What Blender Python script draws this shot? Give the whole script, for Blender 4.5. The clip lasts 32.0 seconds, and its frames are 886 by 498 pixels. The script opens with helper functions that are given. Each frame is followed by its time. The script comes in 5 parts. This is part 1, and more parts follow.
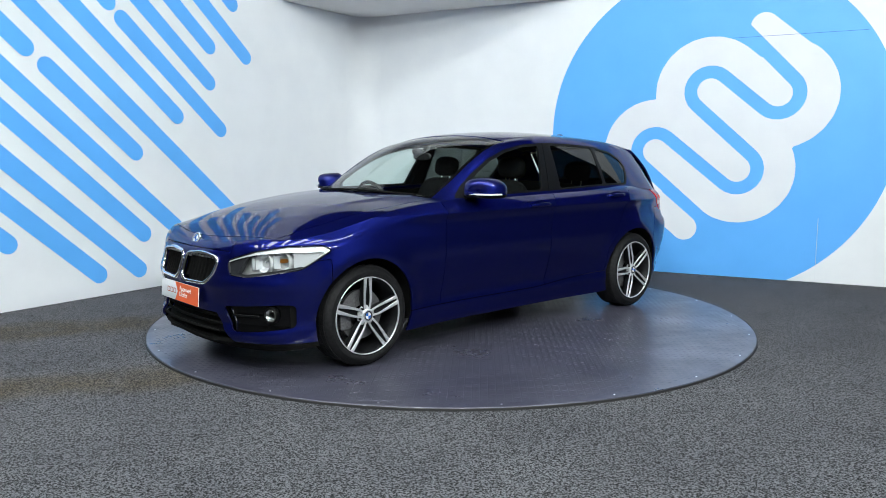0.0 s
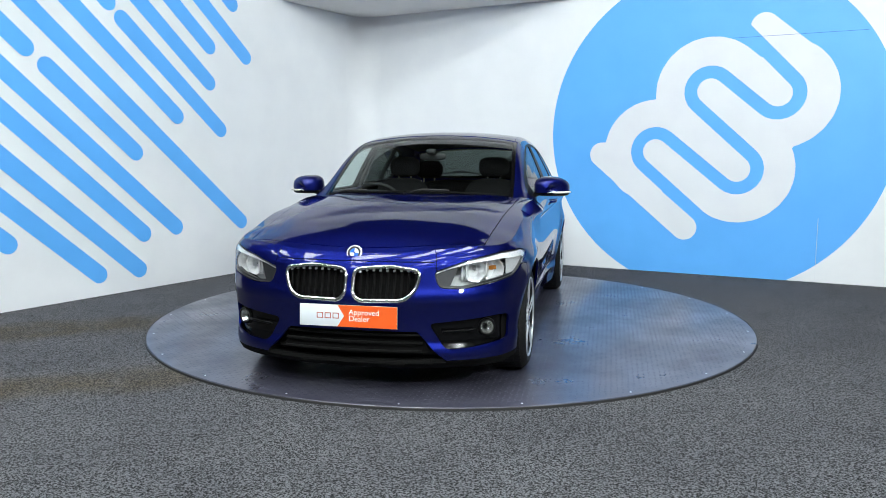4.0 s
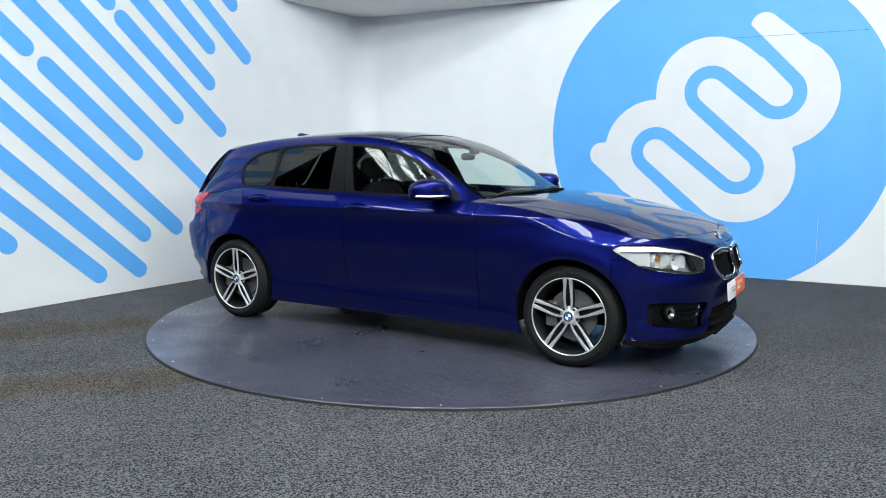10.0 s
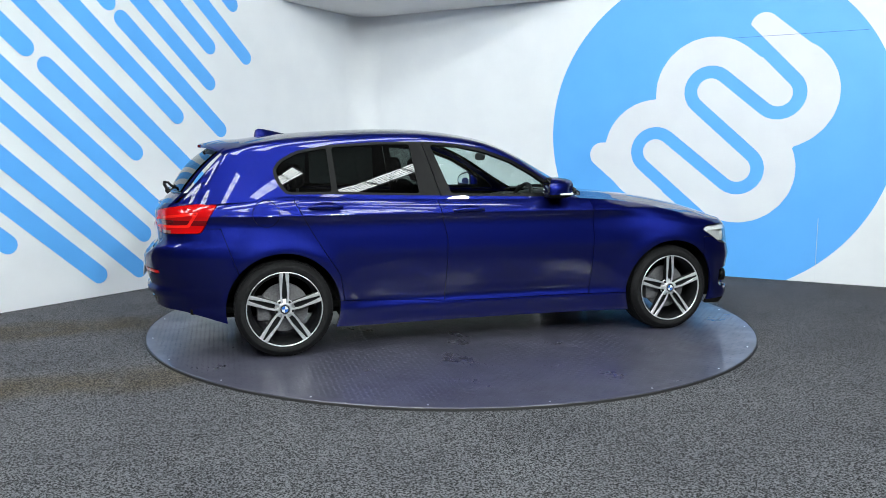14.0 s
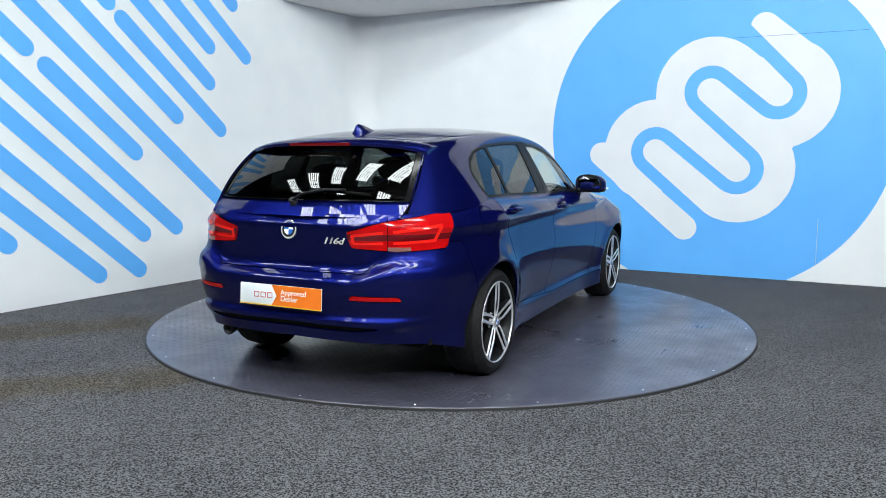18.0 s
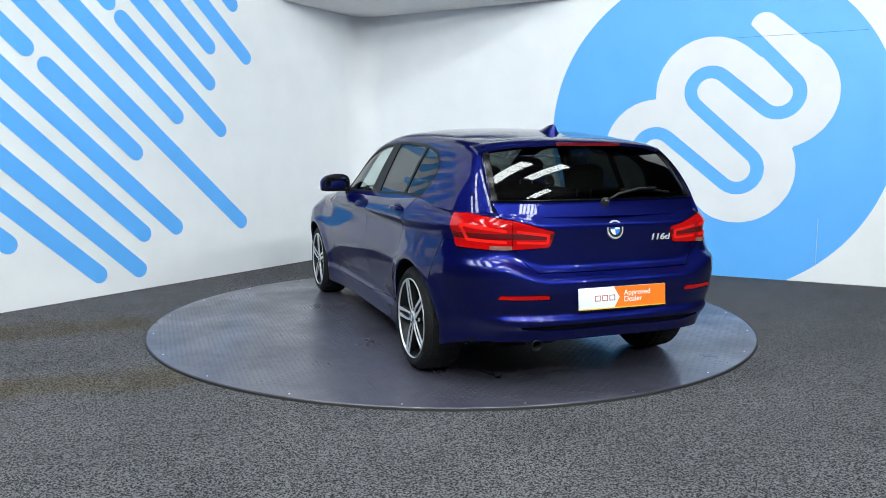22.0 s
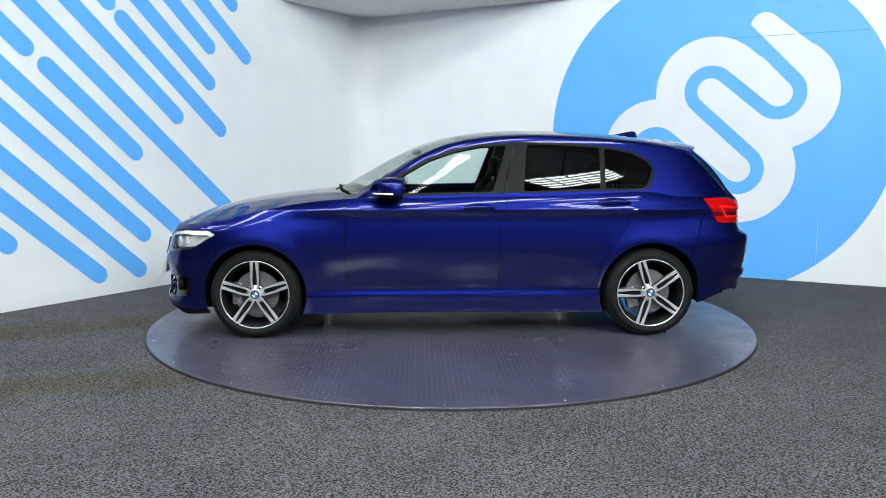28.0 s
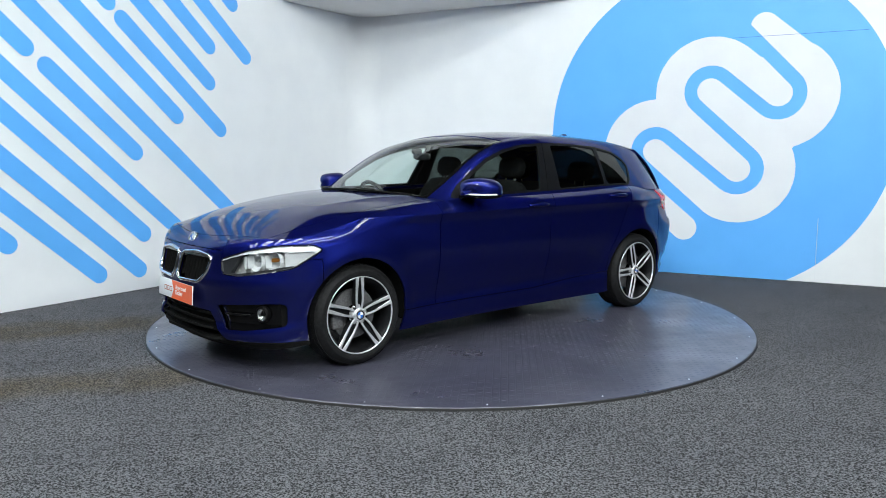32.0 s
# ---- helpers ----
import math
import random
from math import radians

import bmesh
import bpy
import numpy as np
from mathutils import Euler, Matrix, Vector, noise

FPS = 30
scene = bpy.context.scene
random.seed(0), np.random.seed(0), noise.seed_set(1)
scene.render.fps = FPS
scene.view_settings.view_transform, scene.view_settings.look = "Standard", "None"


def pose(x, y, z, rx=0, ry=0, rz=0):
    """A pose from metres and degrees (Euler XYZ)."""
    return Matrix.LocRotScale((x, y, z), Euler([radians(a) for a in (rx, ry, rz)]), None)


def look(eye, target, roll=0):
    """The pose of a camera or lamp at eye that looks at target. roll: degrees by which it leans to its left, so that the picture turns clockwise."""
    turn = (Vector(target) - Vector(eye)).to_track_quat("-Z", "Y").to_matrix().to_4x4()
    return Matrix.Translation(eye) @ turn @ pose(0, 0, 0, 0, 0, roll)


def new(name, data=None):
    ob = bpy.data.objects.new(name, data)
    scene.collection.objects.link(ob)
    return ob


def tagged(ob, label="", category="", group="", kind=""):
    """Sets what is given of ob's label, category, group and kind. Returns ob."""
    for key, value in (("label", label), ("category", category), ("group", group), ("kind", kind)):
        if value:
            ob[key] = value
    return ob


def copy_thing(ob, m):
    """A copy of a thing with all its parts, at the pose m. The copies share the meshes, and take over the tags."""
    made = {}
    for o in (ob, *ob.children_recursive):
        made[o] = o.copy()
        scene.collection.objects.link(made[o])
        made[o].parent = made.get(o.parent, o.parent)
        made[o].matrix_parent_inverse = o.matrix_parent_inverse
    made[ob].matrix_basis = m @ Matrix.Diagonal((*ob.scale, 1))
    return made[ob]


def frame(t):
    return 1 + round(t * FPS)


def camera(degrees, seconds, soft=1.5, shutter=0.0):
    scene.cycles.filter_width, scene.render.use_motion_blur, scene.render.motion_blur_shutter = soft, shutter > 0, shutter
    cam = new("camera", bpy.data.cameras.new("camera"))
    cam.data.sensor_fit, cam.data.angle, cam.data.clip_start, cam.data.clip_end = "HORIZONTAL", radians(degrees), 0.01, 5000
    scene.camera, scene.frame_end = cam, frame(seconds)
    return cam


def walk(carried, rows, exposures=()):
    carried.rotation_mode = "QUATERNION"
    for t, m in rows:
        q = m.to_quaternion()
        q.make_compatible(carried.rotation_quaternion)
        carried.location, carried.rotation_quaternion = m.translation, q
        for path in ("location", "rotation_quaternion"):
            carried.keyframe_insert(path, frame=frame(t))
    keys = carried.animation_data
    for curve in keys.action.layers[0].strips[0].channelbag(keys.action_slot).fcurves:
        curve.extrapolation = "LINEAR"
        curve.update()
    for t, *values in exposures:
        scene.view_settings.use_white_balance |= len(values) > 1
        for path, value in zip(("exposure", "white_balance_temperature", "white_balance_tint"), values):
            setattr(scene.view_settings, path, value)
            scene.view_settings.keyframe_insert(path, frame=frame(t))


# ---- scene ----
cam = camera(60.31, 32.0, soft=0.9, shutter=0.0)
EYE = pose(0, -5.861, 1.247, 90 - 7.13, 0, 0.551)
walk(cam, [(0, EYE), (32, EYE)])
scene.view_settings.exposure = 0.0

# ---- world and light ----
world = bpy.data.worlds.new("world")
scene.world = world
world.use_nodes = True
world.node_tree.nodes["Background"].inputs[0].default_value = (0.55, 0.6, 0.7, 1)
world.node_tree.nodes["Background"].inputs[1].default_value = 0.05
ROOFLIGHT_GLOW = 24.0
HIGHBAY_GLOW = 500.0


# ---- materials ----
def nodes_of(name):
    m = bpy.data.materials.new(name)
    m.use_nodes = True
    return m, m.node_tree, m.node_tree.nodes["Principled BSDF"]


def put(bsdf, **values):
    names = dict(color="Base Color", rough="Roughness", metal="Metallic", coat="Coat Weight", coat_rough="Coat Roughness",
                 spec="Specular IOR Level", emit="Emission Color", power="Emission Strength", trans="Transmission Weight",
                 sheen="Sheen Weight", alpha="Alpha", ior="IOR")
    for key, value in values.items():
        bsdf.inputs[names[key]].default_value = (*value, 1) if isinstance(value, tuple) else value


def grained(name, color, other, scale, rough, bump=0.0, metal=0.0, big=0.0, coords="Object", coat=0.0, detail=4.0, spec=0.5, low=0.35, high=0.65):
    """Two colours mixed by fine noise, with a second large noise for stains and wear, and a bump."""
    m, t, b = nodes_of(name)
    n = t.nodes
    put(b, rough=rough, metal=metal, coat=coat, spec=spec)
    tc = n.new("ShaderNodeTexCoord")
    fine = n.new("ShaderNodeTexNoise")
    fine.inputs["Scale"].default_value, fine.inputs["Detail"].default_value = scale, detail
    t.links.new(tc.outputs[coords], fine.inputs["Vector"])
    ramp = n.new("ShaderNodeValToRGB")
    ramp.color_ramp.elements[0].position, ramp.color_ramp.elements[1].position = low, high
    ramp.color_ramp.elements[0].color, ramp.color_ramp.elements[1].color = (*color, 1), (*other, 1)
    t.links.new(fine.outputs["Fac"], ramp.inputs["Fac"])
    out = ramp.outputs["Color"]
    if big:
        wide = n.new("ShaderNodeTexNoise")
        wide.inputs["Scale"].default_value, wide.inputs["Detail"].default_value = 0.9, 5
        t.links.new(tc.outputs[coords], wide.inputs["Vector"])
        rw = n.new("ShaderNodeValToRGB")
        rw.color_ramp.elements[0].position, rw.color_ramp.elements[1].position = 0.3, 0.7
        rw.color_ramp.elements[0].color = (1 - big, 1 - big, 1 - big, 1)
        rw.color_ramp.elements[1].color = (1 + big, 1 + big, 1 + big, 1)
        t.links.new(wide.outputs["Fac"], rw.inputs["Fac"])
        mul = n.new("ShaderNodeMix")
        mul.data_type, mul.blend_type = "RGBA", "MULTIPLY"
        mul.inputs["Factor"].default_value = 1.0
        t.links.new(out, mul.inputs[6])
        t.links.new(rw.outputs["Color"], mul.inputs[7])
        out = mul.outputs[2]
    t.links.new(out, b.inputs["Base Color"])
    if bump:
        bp = n.new("ShaderNodeBump")
        bp.inputs["Strength"].default_value, bp.inputs["Distance"].default_value = bump, 0.004
        t.links.new(fine.outputs["Fac"], bp.inputs["Height"])
        t.links.new(bp.outputs["Normal"], b.inputs["Normal"])
    return m


def glass(name, tint, gloss_ior=1.5):
    """Thin tinted pane: see-through colour with a mirror-like Fresnel gloss."""
    m = bpy.data.materials.new(name)
    m.use_nodes = True
    t = m.node_tree
    t.nodes.clear()
    out = t.nodes.new("ShaderNodeOutputMaterial")
    mix = t.nodes.new("ShaderNodeMixShader")
    clear = t.nodes.new("ShaderNodeBsdfTransparent")
    clear.inputs[0].default_value = (*tint, 1)
    gloss = t.nodes.new("ShaderNodeBsdfGlossy")
    gloss.inputs["Roughness"].default_value = 0.01
    # Schlick's law on the facing angle, the same from both sides
    f0 = ((gloss_ior - 1) / (gloss_ior + 1)) ** 2 * 1.35
    lw = t.nodes.new("ShaderNodeLayerWeight")
    lw.inputs["Blend"].default_value = 0.5
    power = t.nodes.new("ShaderNodeMath")
    power.operation = "POWER"
    power.inputs[1].default_value = 5.0
    t.links.new(lw.outputs["Facing"], power.inputs[0])
    scale = t.nodes.new("ShaderNodeMath")
    scale.operation = "MULTIPLY_ADD"
    scale.inputs[1].default_value, scale.inputs[2].default_value = 1 - f0, f0
    t.links.new(power.outputs[0], scale.inputs[0])
    t.links.new(scale.outputs[0], mix.inputs[0])
    t.links.new(clear.outputs[0], mix.inputs[1])
    t.links.new(gloss.outputs[0], mix.inputs[2])
    t.links.new(mix.outputs[0], out.inputs[0])
    return m


def plain(name, color, rough=0.5, metal=0.0, coat=0.0, emit=None, power=0.0, spec=0.5):
    m, t, b = nodes_of(name)
    put(b, color=color, rough=rough, metal=metal, coat=coat, spec=spec)
    if emit:
        put(b, emit=emit, power=power)
    return m


def car_paint():
    m, t, b = nodes_of("blue_metallic_paint")
    put(b, color=(0.005, 0.007, 0.09), rough=0.43, metal=0.93, coat=1.0, coat_rough=0.012, spec=0.0)
    b.inputs["Specular Tint"].default_value = (0.03, 0.045, 0.32, 1)
    b.inputs["Coat IOR"].default_value = 1.40
    n = t.nodes
    tc = n.new("ShaderNodeTexCoord")
    flake = n.new("ShaderNodeTexVoronoi")
    flake.inputs["Scale"].default_value = 900
    t.links.new(tc.outputs["Object"], flake.inputs["Vector"])
    ramp = n.new("ShaderNodeValToRGB")
    ramp.color_ramp.elements[0].color, ramp.color_ramp.elements[1].color = (0.0028, 0.0048, 0.056, 1), (0.0102, 0.0173, 0.206, 1)
    t.links.new(flake.outputs["Color"], ramp.inputs["Fac"])
    t.links.new(ramp.outputs["Color"], b.inputs["Base Color"])
    return m


def carpet_material():
    """Grey loop carpet in fine flecks, with two dull brown tracks worn by tyres up to the turntable."""
    m, t, b = nodes_of("speckled_grey_carpet")
    n = t.nodes
    put(b, rough=0.95, spec=0.15)
    tc = n.new("ShaderNodeTexCoord")

    def grain(scale, detail, rough):
        q = n.new("ShaderNodeTexNoise")
        q.inputs["Scale"].default_value, q.inputs["Detail"].default_value, q.inputs["Roughness"].default_value = scale, detail, rough
        t.links.new(tc.outputs["Object"], q.inputs["Vector"])
        return q.outputs["Fac"]

    def ramp(fac, stops):
        r = n.new("ShaderNodeValToRGB")
        e = r.color_ramp.elements
        for i, (p, c) in enumerate(stops):
            s = e[i] if i < 2 else e.new(p)
            s.position, s.color = p, (*c, 1)
        t.links.new(fac, r.inputs["Fac"])
        return r.outputs["Color"]

    def mixed(a, c, fac=None, kind="MULTIPLY"):
        mul = n.new("ShaderNodeMix")
        mul.data_type, mul.blend_type = "RGBA", kind
        mul.inputs["Factor"].default_value = 1.0
        if fac is not None:
            t.links.new(fac, mul.inputs["Factor"])
        t.links.new(a, mul.inputs[6])
        t.links.new(c, mul.inputs[7])
        return mul.outputs[2]

    def sums(op, a, c, d=None):
        q = n.new("ShaderNodeMath")
        q.operation = op
        for i, x in enumerate((a, c) if d is None else (a, c, d)):
            if isinstance(x, float):
                q.inputs[i].default_value = x
            else:
                t.links.new(x, q.inputs[i])
        return q.outputs[0]

    fine = grain(114, 2, 0.85)
    flecks = ramp(fine, [(0.43, (0.006, 0.0064, 0.0075)), (0.585, (0.139, 0.141, 0.153))])
    worn = ramp(grain(1.3, 5, 0.6), [(0.35, (0.88, 0.88, 0.90)), (0.65, (1.10, 1.10, 1.10))])
    base = mixed(flecks, worn)
    # the tracks run towards the turntable's left edge
    turn = n.new("ShaderNodeMapping")
    turn.inputs["Rotation"].default_value = (0, 0, radians(-TRACK_TURN))
    t.links.new(tc.outputs["Object"], turn.inputs["Vector"])
    xyz = n.new("ShaderNodeSeparateXYZ")
    t.links.new(turn.outputs["Vector"], xyz.inputs[0])
    wobble = sums("MULTIPLY_ADD", grain(1.6, 4, 0.6), 0.5, -0.25)
    track = None
    for centre, half in TRACKS:
        d = sums("ABSOLUTE", sums("ADD", sums("SUBTRACT", xyz.outputs["Y"], float(centre)), wobble), 0.0)
        q = n.new("ShaderNodeMapRange")
        q.interpolation_type = "SMOOTHSTEP"
        q.inputs["From Min"].default_value, q.inputs["From Max"].default_value = half * 0.35, half * 1.3
        q.inputs["To Min"].default_value, q.inputs["To Max"].default_value = 1.0, 0.0
        t.links.new(d, q.inputs["Value"])
        track = q.outputs["Result"] if track is None else sums("MAXIMUM", track, q.outputs["Result"])
    patch = sums("MULTIPLY", sums("LESS_THAN", xyz.outputs["X"], 0.0), sums("MULTIPLY", track, ramp(grain(3.5, 5, 0.7), [(0.3, (0.35, 0.35, 0.35)), (0.6, (1, 1, 1))])))
    brown = mixed(base, ramp(grain(40, 3, 0.6), [(0.3, (0.80, 0.68, 0.48)), (0.7, (0.95, 0.80, 0.56))]))
    t.links.new(mixed(base, brown, patch, "MIX"), b.inputs["Base Color"])
    bp = n.new("ShaderNodeBump")
    bp.inputs["Strength"].default_value, bp.inputs["Distance"].default_value = 0.8, 0.004
    t.links.new(fine, bp.inputs["Height"])
    t.links.new(bp.outputs["Normal"], b.inputs["Normal"])
    return m


TRACK_TURN = 21.0
TRACKS = ((0.585, 0.30), (-0.905, 0.27))
PAINT = car_paint()
CARPET = carpet_material()
WALL = grained("white_wall_paint", (0.75, 0.77, 0.80), (0.78, 0.80, 0.825), 3.0, 0.55, 0.02, big=0.012)
BLUE = grained("sky_blue_vinyl", (0.105, 0.41, 0.90), (0.115, 0.43, 0.93), 3.0, 0.45, big=0.02)
WHITE_VINYL = grained("white_vinyl", (0.70, 0.72, 0.77), (0.73, 0.75, 0.79), 3.0, 0.45)
CEILING = grained("white_soffit_paint", (0.78, 0.77, 0.76), (0.83, 0.82, 0.81), 2.0, 0.7, big=0.03)


def plate_material(name, dark, light, rough):
    """Grey floor paint, worn in broad smudges, with long fine scratches and a patchy sheen."""
    m, t, b = nodes_of(name)
    n = t.nodes
    put(b, metal=0.2, coat=0.5, coat_rough=0.17)
    tc = n.new("ShaderNodeTexCoord")

    def noise(scale, detail, stretch=(1, 1, 1), turn=0.0, rough_=0.6):
        mp = n.new("ShaderNodeMapping")
        mp.inputs["Scale"].default_value = stretch
        mp.inputs["Rotation"].default_value = (0, 0, turn)
        t.links.new(tc.outputs["Object"], mp.inputs["Vector"])
        q = n.new("ShaderNodeTexNoise")
        q.inputs["Scale"].default_value, q.inputs["Detail"].default_value, q.inputs["Roughness"].default_value = scale, detail, rough_
        t.links.new(mp.outputs["Vector"], q.inputs["Vector"])
        return q.outputs["Fac"]

    def ramp(fac, stops):
        r = n.new("ShaderNodeValToRGB")
        e = r.color_ramp.elements
        for i, (p, c) in enumerate(stops):
            s = e[i] if i < 2 else e.new(p)
            s.position, s.color = p, (*c, 1)
        t.links.new(fac, r.inputs["Fac"])
        return r.outputs["Color"]

    def times(a, c):
        mul = n.new("ShaderNodeMix")
        mul.data_type, mul.blend_type = "RGBA", "MULTIPLY"
        mul.inputs["Factor"].default_value = 1.0
        t.links.new(a, mul.inputs[6])
        t.links.new(c, mul.inputs[7])
        return mul.outputs[2]

    base = ramp(noise(1.1, 8, rough_=0.7), [(0.36, dark), (0.64, light)])
    spots = ramp(noise(5.0, 6, rough_=0.75), [(0.26, (0.75, 0.75, 0.75)), (0.40, (1, 1, 1))])
    line_a = ramp(noise(9, 2, (0.12, 6, 1), 0.5), [(0.66, (1, 1, 1)), (0.76, (1.5, 1.5, 1.45))])
    line_b = ramp(noise(9, 2, (0.10, 7, 1), 2.1), [(0.27, (0.6, 0.6, 0.6)), (0.34, (1, 1, 1))])
    t.links.new(times(times(times(base, spots), line_a), line_b), b.inputs["Base Color"])
    shine = n.new("ShaderNodeMapRange")
    shine.inputs["From Min"].default_value, shine.inputs["From Max"].default_value = 0.35, 0.65
    shine.inputs["To Min"].default_value, shine.inputs["To Max"].default_value = rough - 0.10, rough + 0.14
    t.links.new(noise(1.7, 5), shine.inputs["Value"])
    t.links.new(shine.outputs["Result"], b.inputs["Roughness"])
    return m


STEEL = plate_material("worn_grey_plate", (0.050, 0.050, 0.073), (0.080, 0.080, 0.110), 0.36)
TREAD = plate_material("worn_tread_steel", (0.052, 0.052, 0.076), (0.087, 0.087, 0.119), 0.34)
RIM_EDGE = plain("black_rim_rubber", (0.012, 0.012, 0.013), 0.7)
BOLT = plain("zinc_bolt", (0.75, 0.76, 0.78), 0.3, 0.9)
ROOF_DARK = grained("dull_hall_roof", (0.08, 0.078, 0.078), (0.10, 0.098, 0.098), 1.2, 0.8)
HALL = grained("dim_hall_wall", (0.05, 0.05, 0.052), (0.07, 0.07, 0.072), 1.0, 0.8)
FRAME_DARK = plain("rooflight_bar_grey", (0.10, 0.10, 0.11), 0.5)
GLOW = plain("rooflight_glazing", (0.8, 0.8, 0.8), 0.5, emit=(0.92, 0.99, 1.0), power=ROOFLIGHT_GLOW)
LAMP = plain("lamp_glow", (0.8, 0.8, 0.8), 0.5, emit=(0.93, 1.0, 1.0), power=HIGHBAY_GLOW)
BLACK = plain("satin_black_plastic", (0.004, 0.004, 0.0045), 0.42, spec=0.12)
DEEP_BLACK = plain("gloss_black_recess", (0.003, 0.003, 0.0035), 0.16, spec=0.22)
MATT = grained("black_textured_plastic", (0.012, 0.012, 0.013), (0.022, 0.022, 0.023), 300, 0.55, 0.2)
LINER = plain("matt_black_liner", (0.006, 0.006, 0.006), 0.9, spec=0.1)
RUBBER = grained("tyre_rubber", (0.005, 0.005, 0.0055), (0.010, 0.010, 0.011), 60, 0.7, 0.15, spec=0.25)
MACHINED = grained("machined_alloy", (0.66, 0.67, 0.69), (0.74, 0.75, 0.77), 40, 0.30, 0.02, metal=0.65)
GREY_ALLOY = grained("dark_grey_alloy", (0.008, 0.0083, 0.0095), (0.013, 0.0135, 0.015), 50, 0.4, metal=0.3, spec=0.3)
CHROME = plain("chrome", (0.84, 0.85, 0.87), 0.13, 1.0)
SATIN = plain("satin_silver", (0.6, 0.61, 0.63), 0.3, 0.9)
DISC_STEEL = grained("brake_disc_steel", (0.16, 0.16, 0.165), (0.24, 0.24, 0.25), 90, 0.45, 0.05, metal=0.6)
RED = plain("red_lamp_lens", (0.40, 0.003, 0.004), 0.10, coat=0.4, spec=0.2)
RED_BRIGHT = plain("red_lamp_light_bar", (0.78, 0.014, 0.009), 0.15, coat=0.4, spec=0.2)
RED_DARK = plain("dark_red_lens", (0.11, 0.003, 0.005), 0.10, coat=1.0)
PALE_LENS = plain("pale_red_lens", (0.22, 0.10, 0.09), 0.2, coat=0.6)
AMBER = plain("amber_lamp_reflector", (0.50, 0.20, 0.04), 0.2, 0.4, coat=0.5)
BOWL = plain("chromed_lamp_bowl", (0.86, 0.87, 0.88), 0.22, 0.35)
REFLECT = plain("lamp_reflector", (0.78, 0.79, 0.80), 0.18, 0.35)
LAMP_DARK = plain("lamp_rim_grey", (0.05, 0.05, 0.055), 0.3)
CLEAR = glass("clear_lens", (0.93, 0.95, 0.96), 1.25)
SCREEN = glass("windscreen_glass", (0.80, 0.88, 0.86), 1.5)
SIDE = glass("green_tinted_glass", (0.80, 0.90, 0.87), 1.5)
PRIVACY = glass("dark_privacy_glass", (0.085, 0.100, 0.095), 1.5)
TRIM = grained("interior_black_cloth", (0.003, 0.003, 0.0033), (0.006, 0.006, 0.0065), 220, 0.9, 0.3, spec=0.15)
DASH = grained("interior_soft_plastic", (0.008, 0.008, 0.0085), (0.013, 0.013, 0.014), 150, 0.6, 0.1, spec=0.3)
HEADLINER = plain("grey_headliner", (0.16, 0.16, 0.16), 0.9)
MIRROR = plain("mirror_glass", (0.85, 0.87, 0.88), 0.02, 1.0)
PLATE_WHITE = grained("white_plate", (0.74, 0.78, 0.83), (0.78, 0.82, 0.86), 8, 0.3)
PLATE_ORANGE = grained("orange_plate", (0.80, 0.105, 0.015), (0.84, 0.12, 0.02), 8, 0.3)
PLATE_REAR_ORANGE = grained("amber_orange_plate", (0.80, 0.17, 0.012), (0.84, 0.19, 0.018), 8, 0.3)
PLATE_YELLOW = plain("yellow_plate_edge", (0.75, 0.45, 0.03), 0.35)
INK_RED = plain("dull_red_ink", (0.45, 0.12, 0.10), 0.5)
FOG = plain("fog_lamp_bowl", (0.55, 0.55, 0.53), 0.15, 0.9)
BEZEL = grained("lamp_bezel_grey", (0.016, 0.017, 0.020), (0.022, 0.023, 0.026), 120, 0.4, 0.05)
STRIP_WHITE = plain("lamp_strip_white", (0.80, 0.81, 0.82), 0.25, coat=0.5)
SILVER_LETTERS = plain("silver_letters", (0.62, 0.63, 0.65), 0.3, 0.35)
INK_WHITE = plain("white_ink", (0.85, 0.85, 0.83), 0.5)
BADGE_BLUE = plain("badge_blue_enamel", (0.02, 0.13, 0.50), 0.5, spec=0.2)
BADGE_WHITE = plain("badge_white_enamel", (0.70, 0.71, 0.72), 0.5, spec=0.2)
BADGE_SILVER = plain("badge_silver_ring", (0.72, 0.73, 0.75), 0.25, 0.45)
BADGE_BLACK = plain("badge_black_enamel", (0.012, 0.012, 0.016), 0.4, spec=0.3)


# ---- mesh helpers ----
def put_mesh(name, verts, faces, material, parent=None, label="", smooth=True, angle=None):
    me = bpy.data.meshes.new(name)
    me.from_pydata([tuple(map(float, v)) for v in verts], [], [tuple(map(int, f)) for f in faces])
    if smooth:
        me.polygons.foreach_set("use_smooth", [True] * len(me.polygons))
        if angle:
            me.set_sharp_from_angle(angle=radians(angle))
    me.update()
    me.materials.append(material)
    ob = new(name, me)
    if parent:
        ob.parent = parent
    if label:
        tagged(ob, label)
    return ob


def part(name, bm, material, parent=None, label="", smooth=True, angle=40):
    me = bpy.data.meshes.new(name)
    bmesh.ops.recalc_face_normals(bm, faces=bm.faces)
    bm.to_mesh(me)
    bm.free()
    if smooth:
        me.polygons.foreach_set("use_smooth", [True] * len(me.polygons))
        me.set_sharp_from_angle(angle=radians(angle))
    me.materials.append(material)
    ob = new(name, me)
    if parent:
        ob.parent = parent
    if label:
        tagged(ob, label)
    return ob


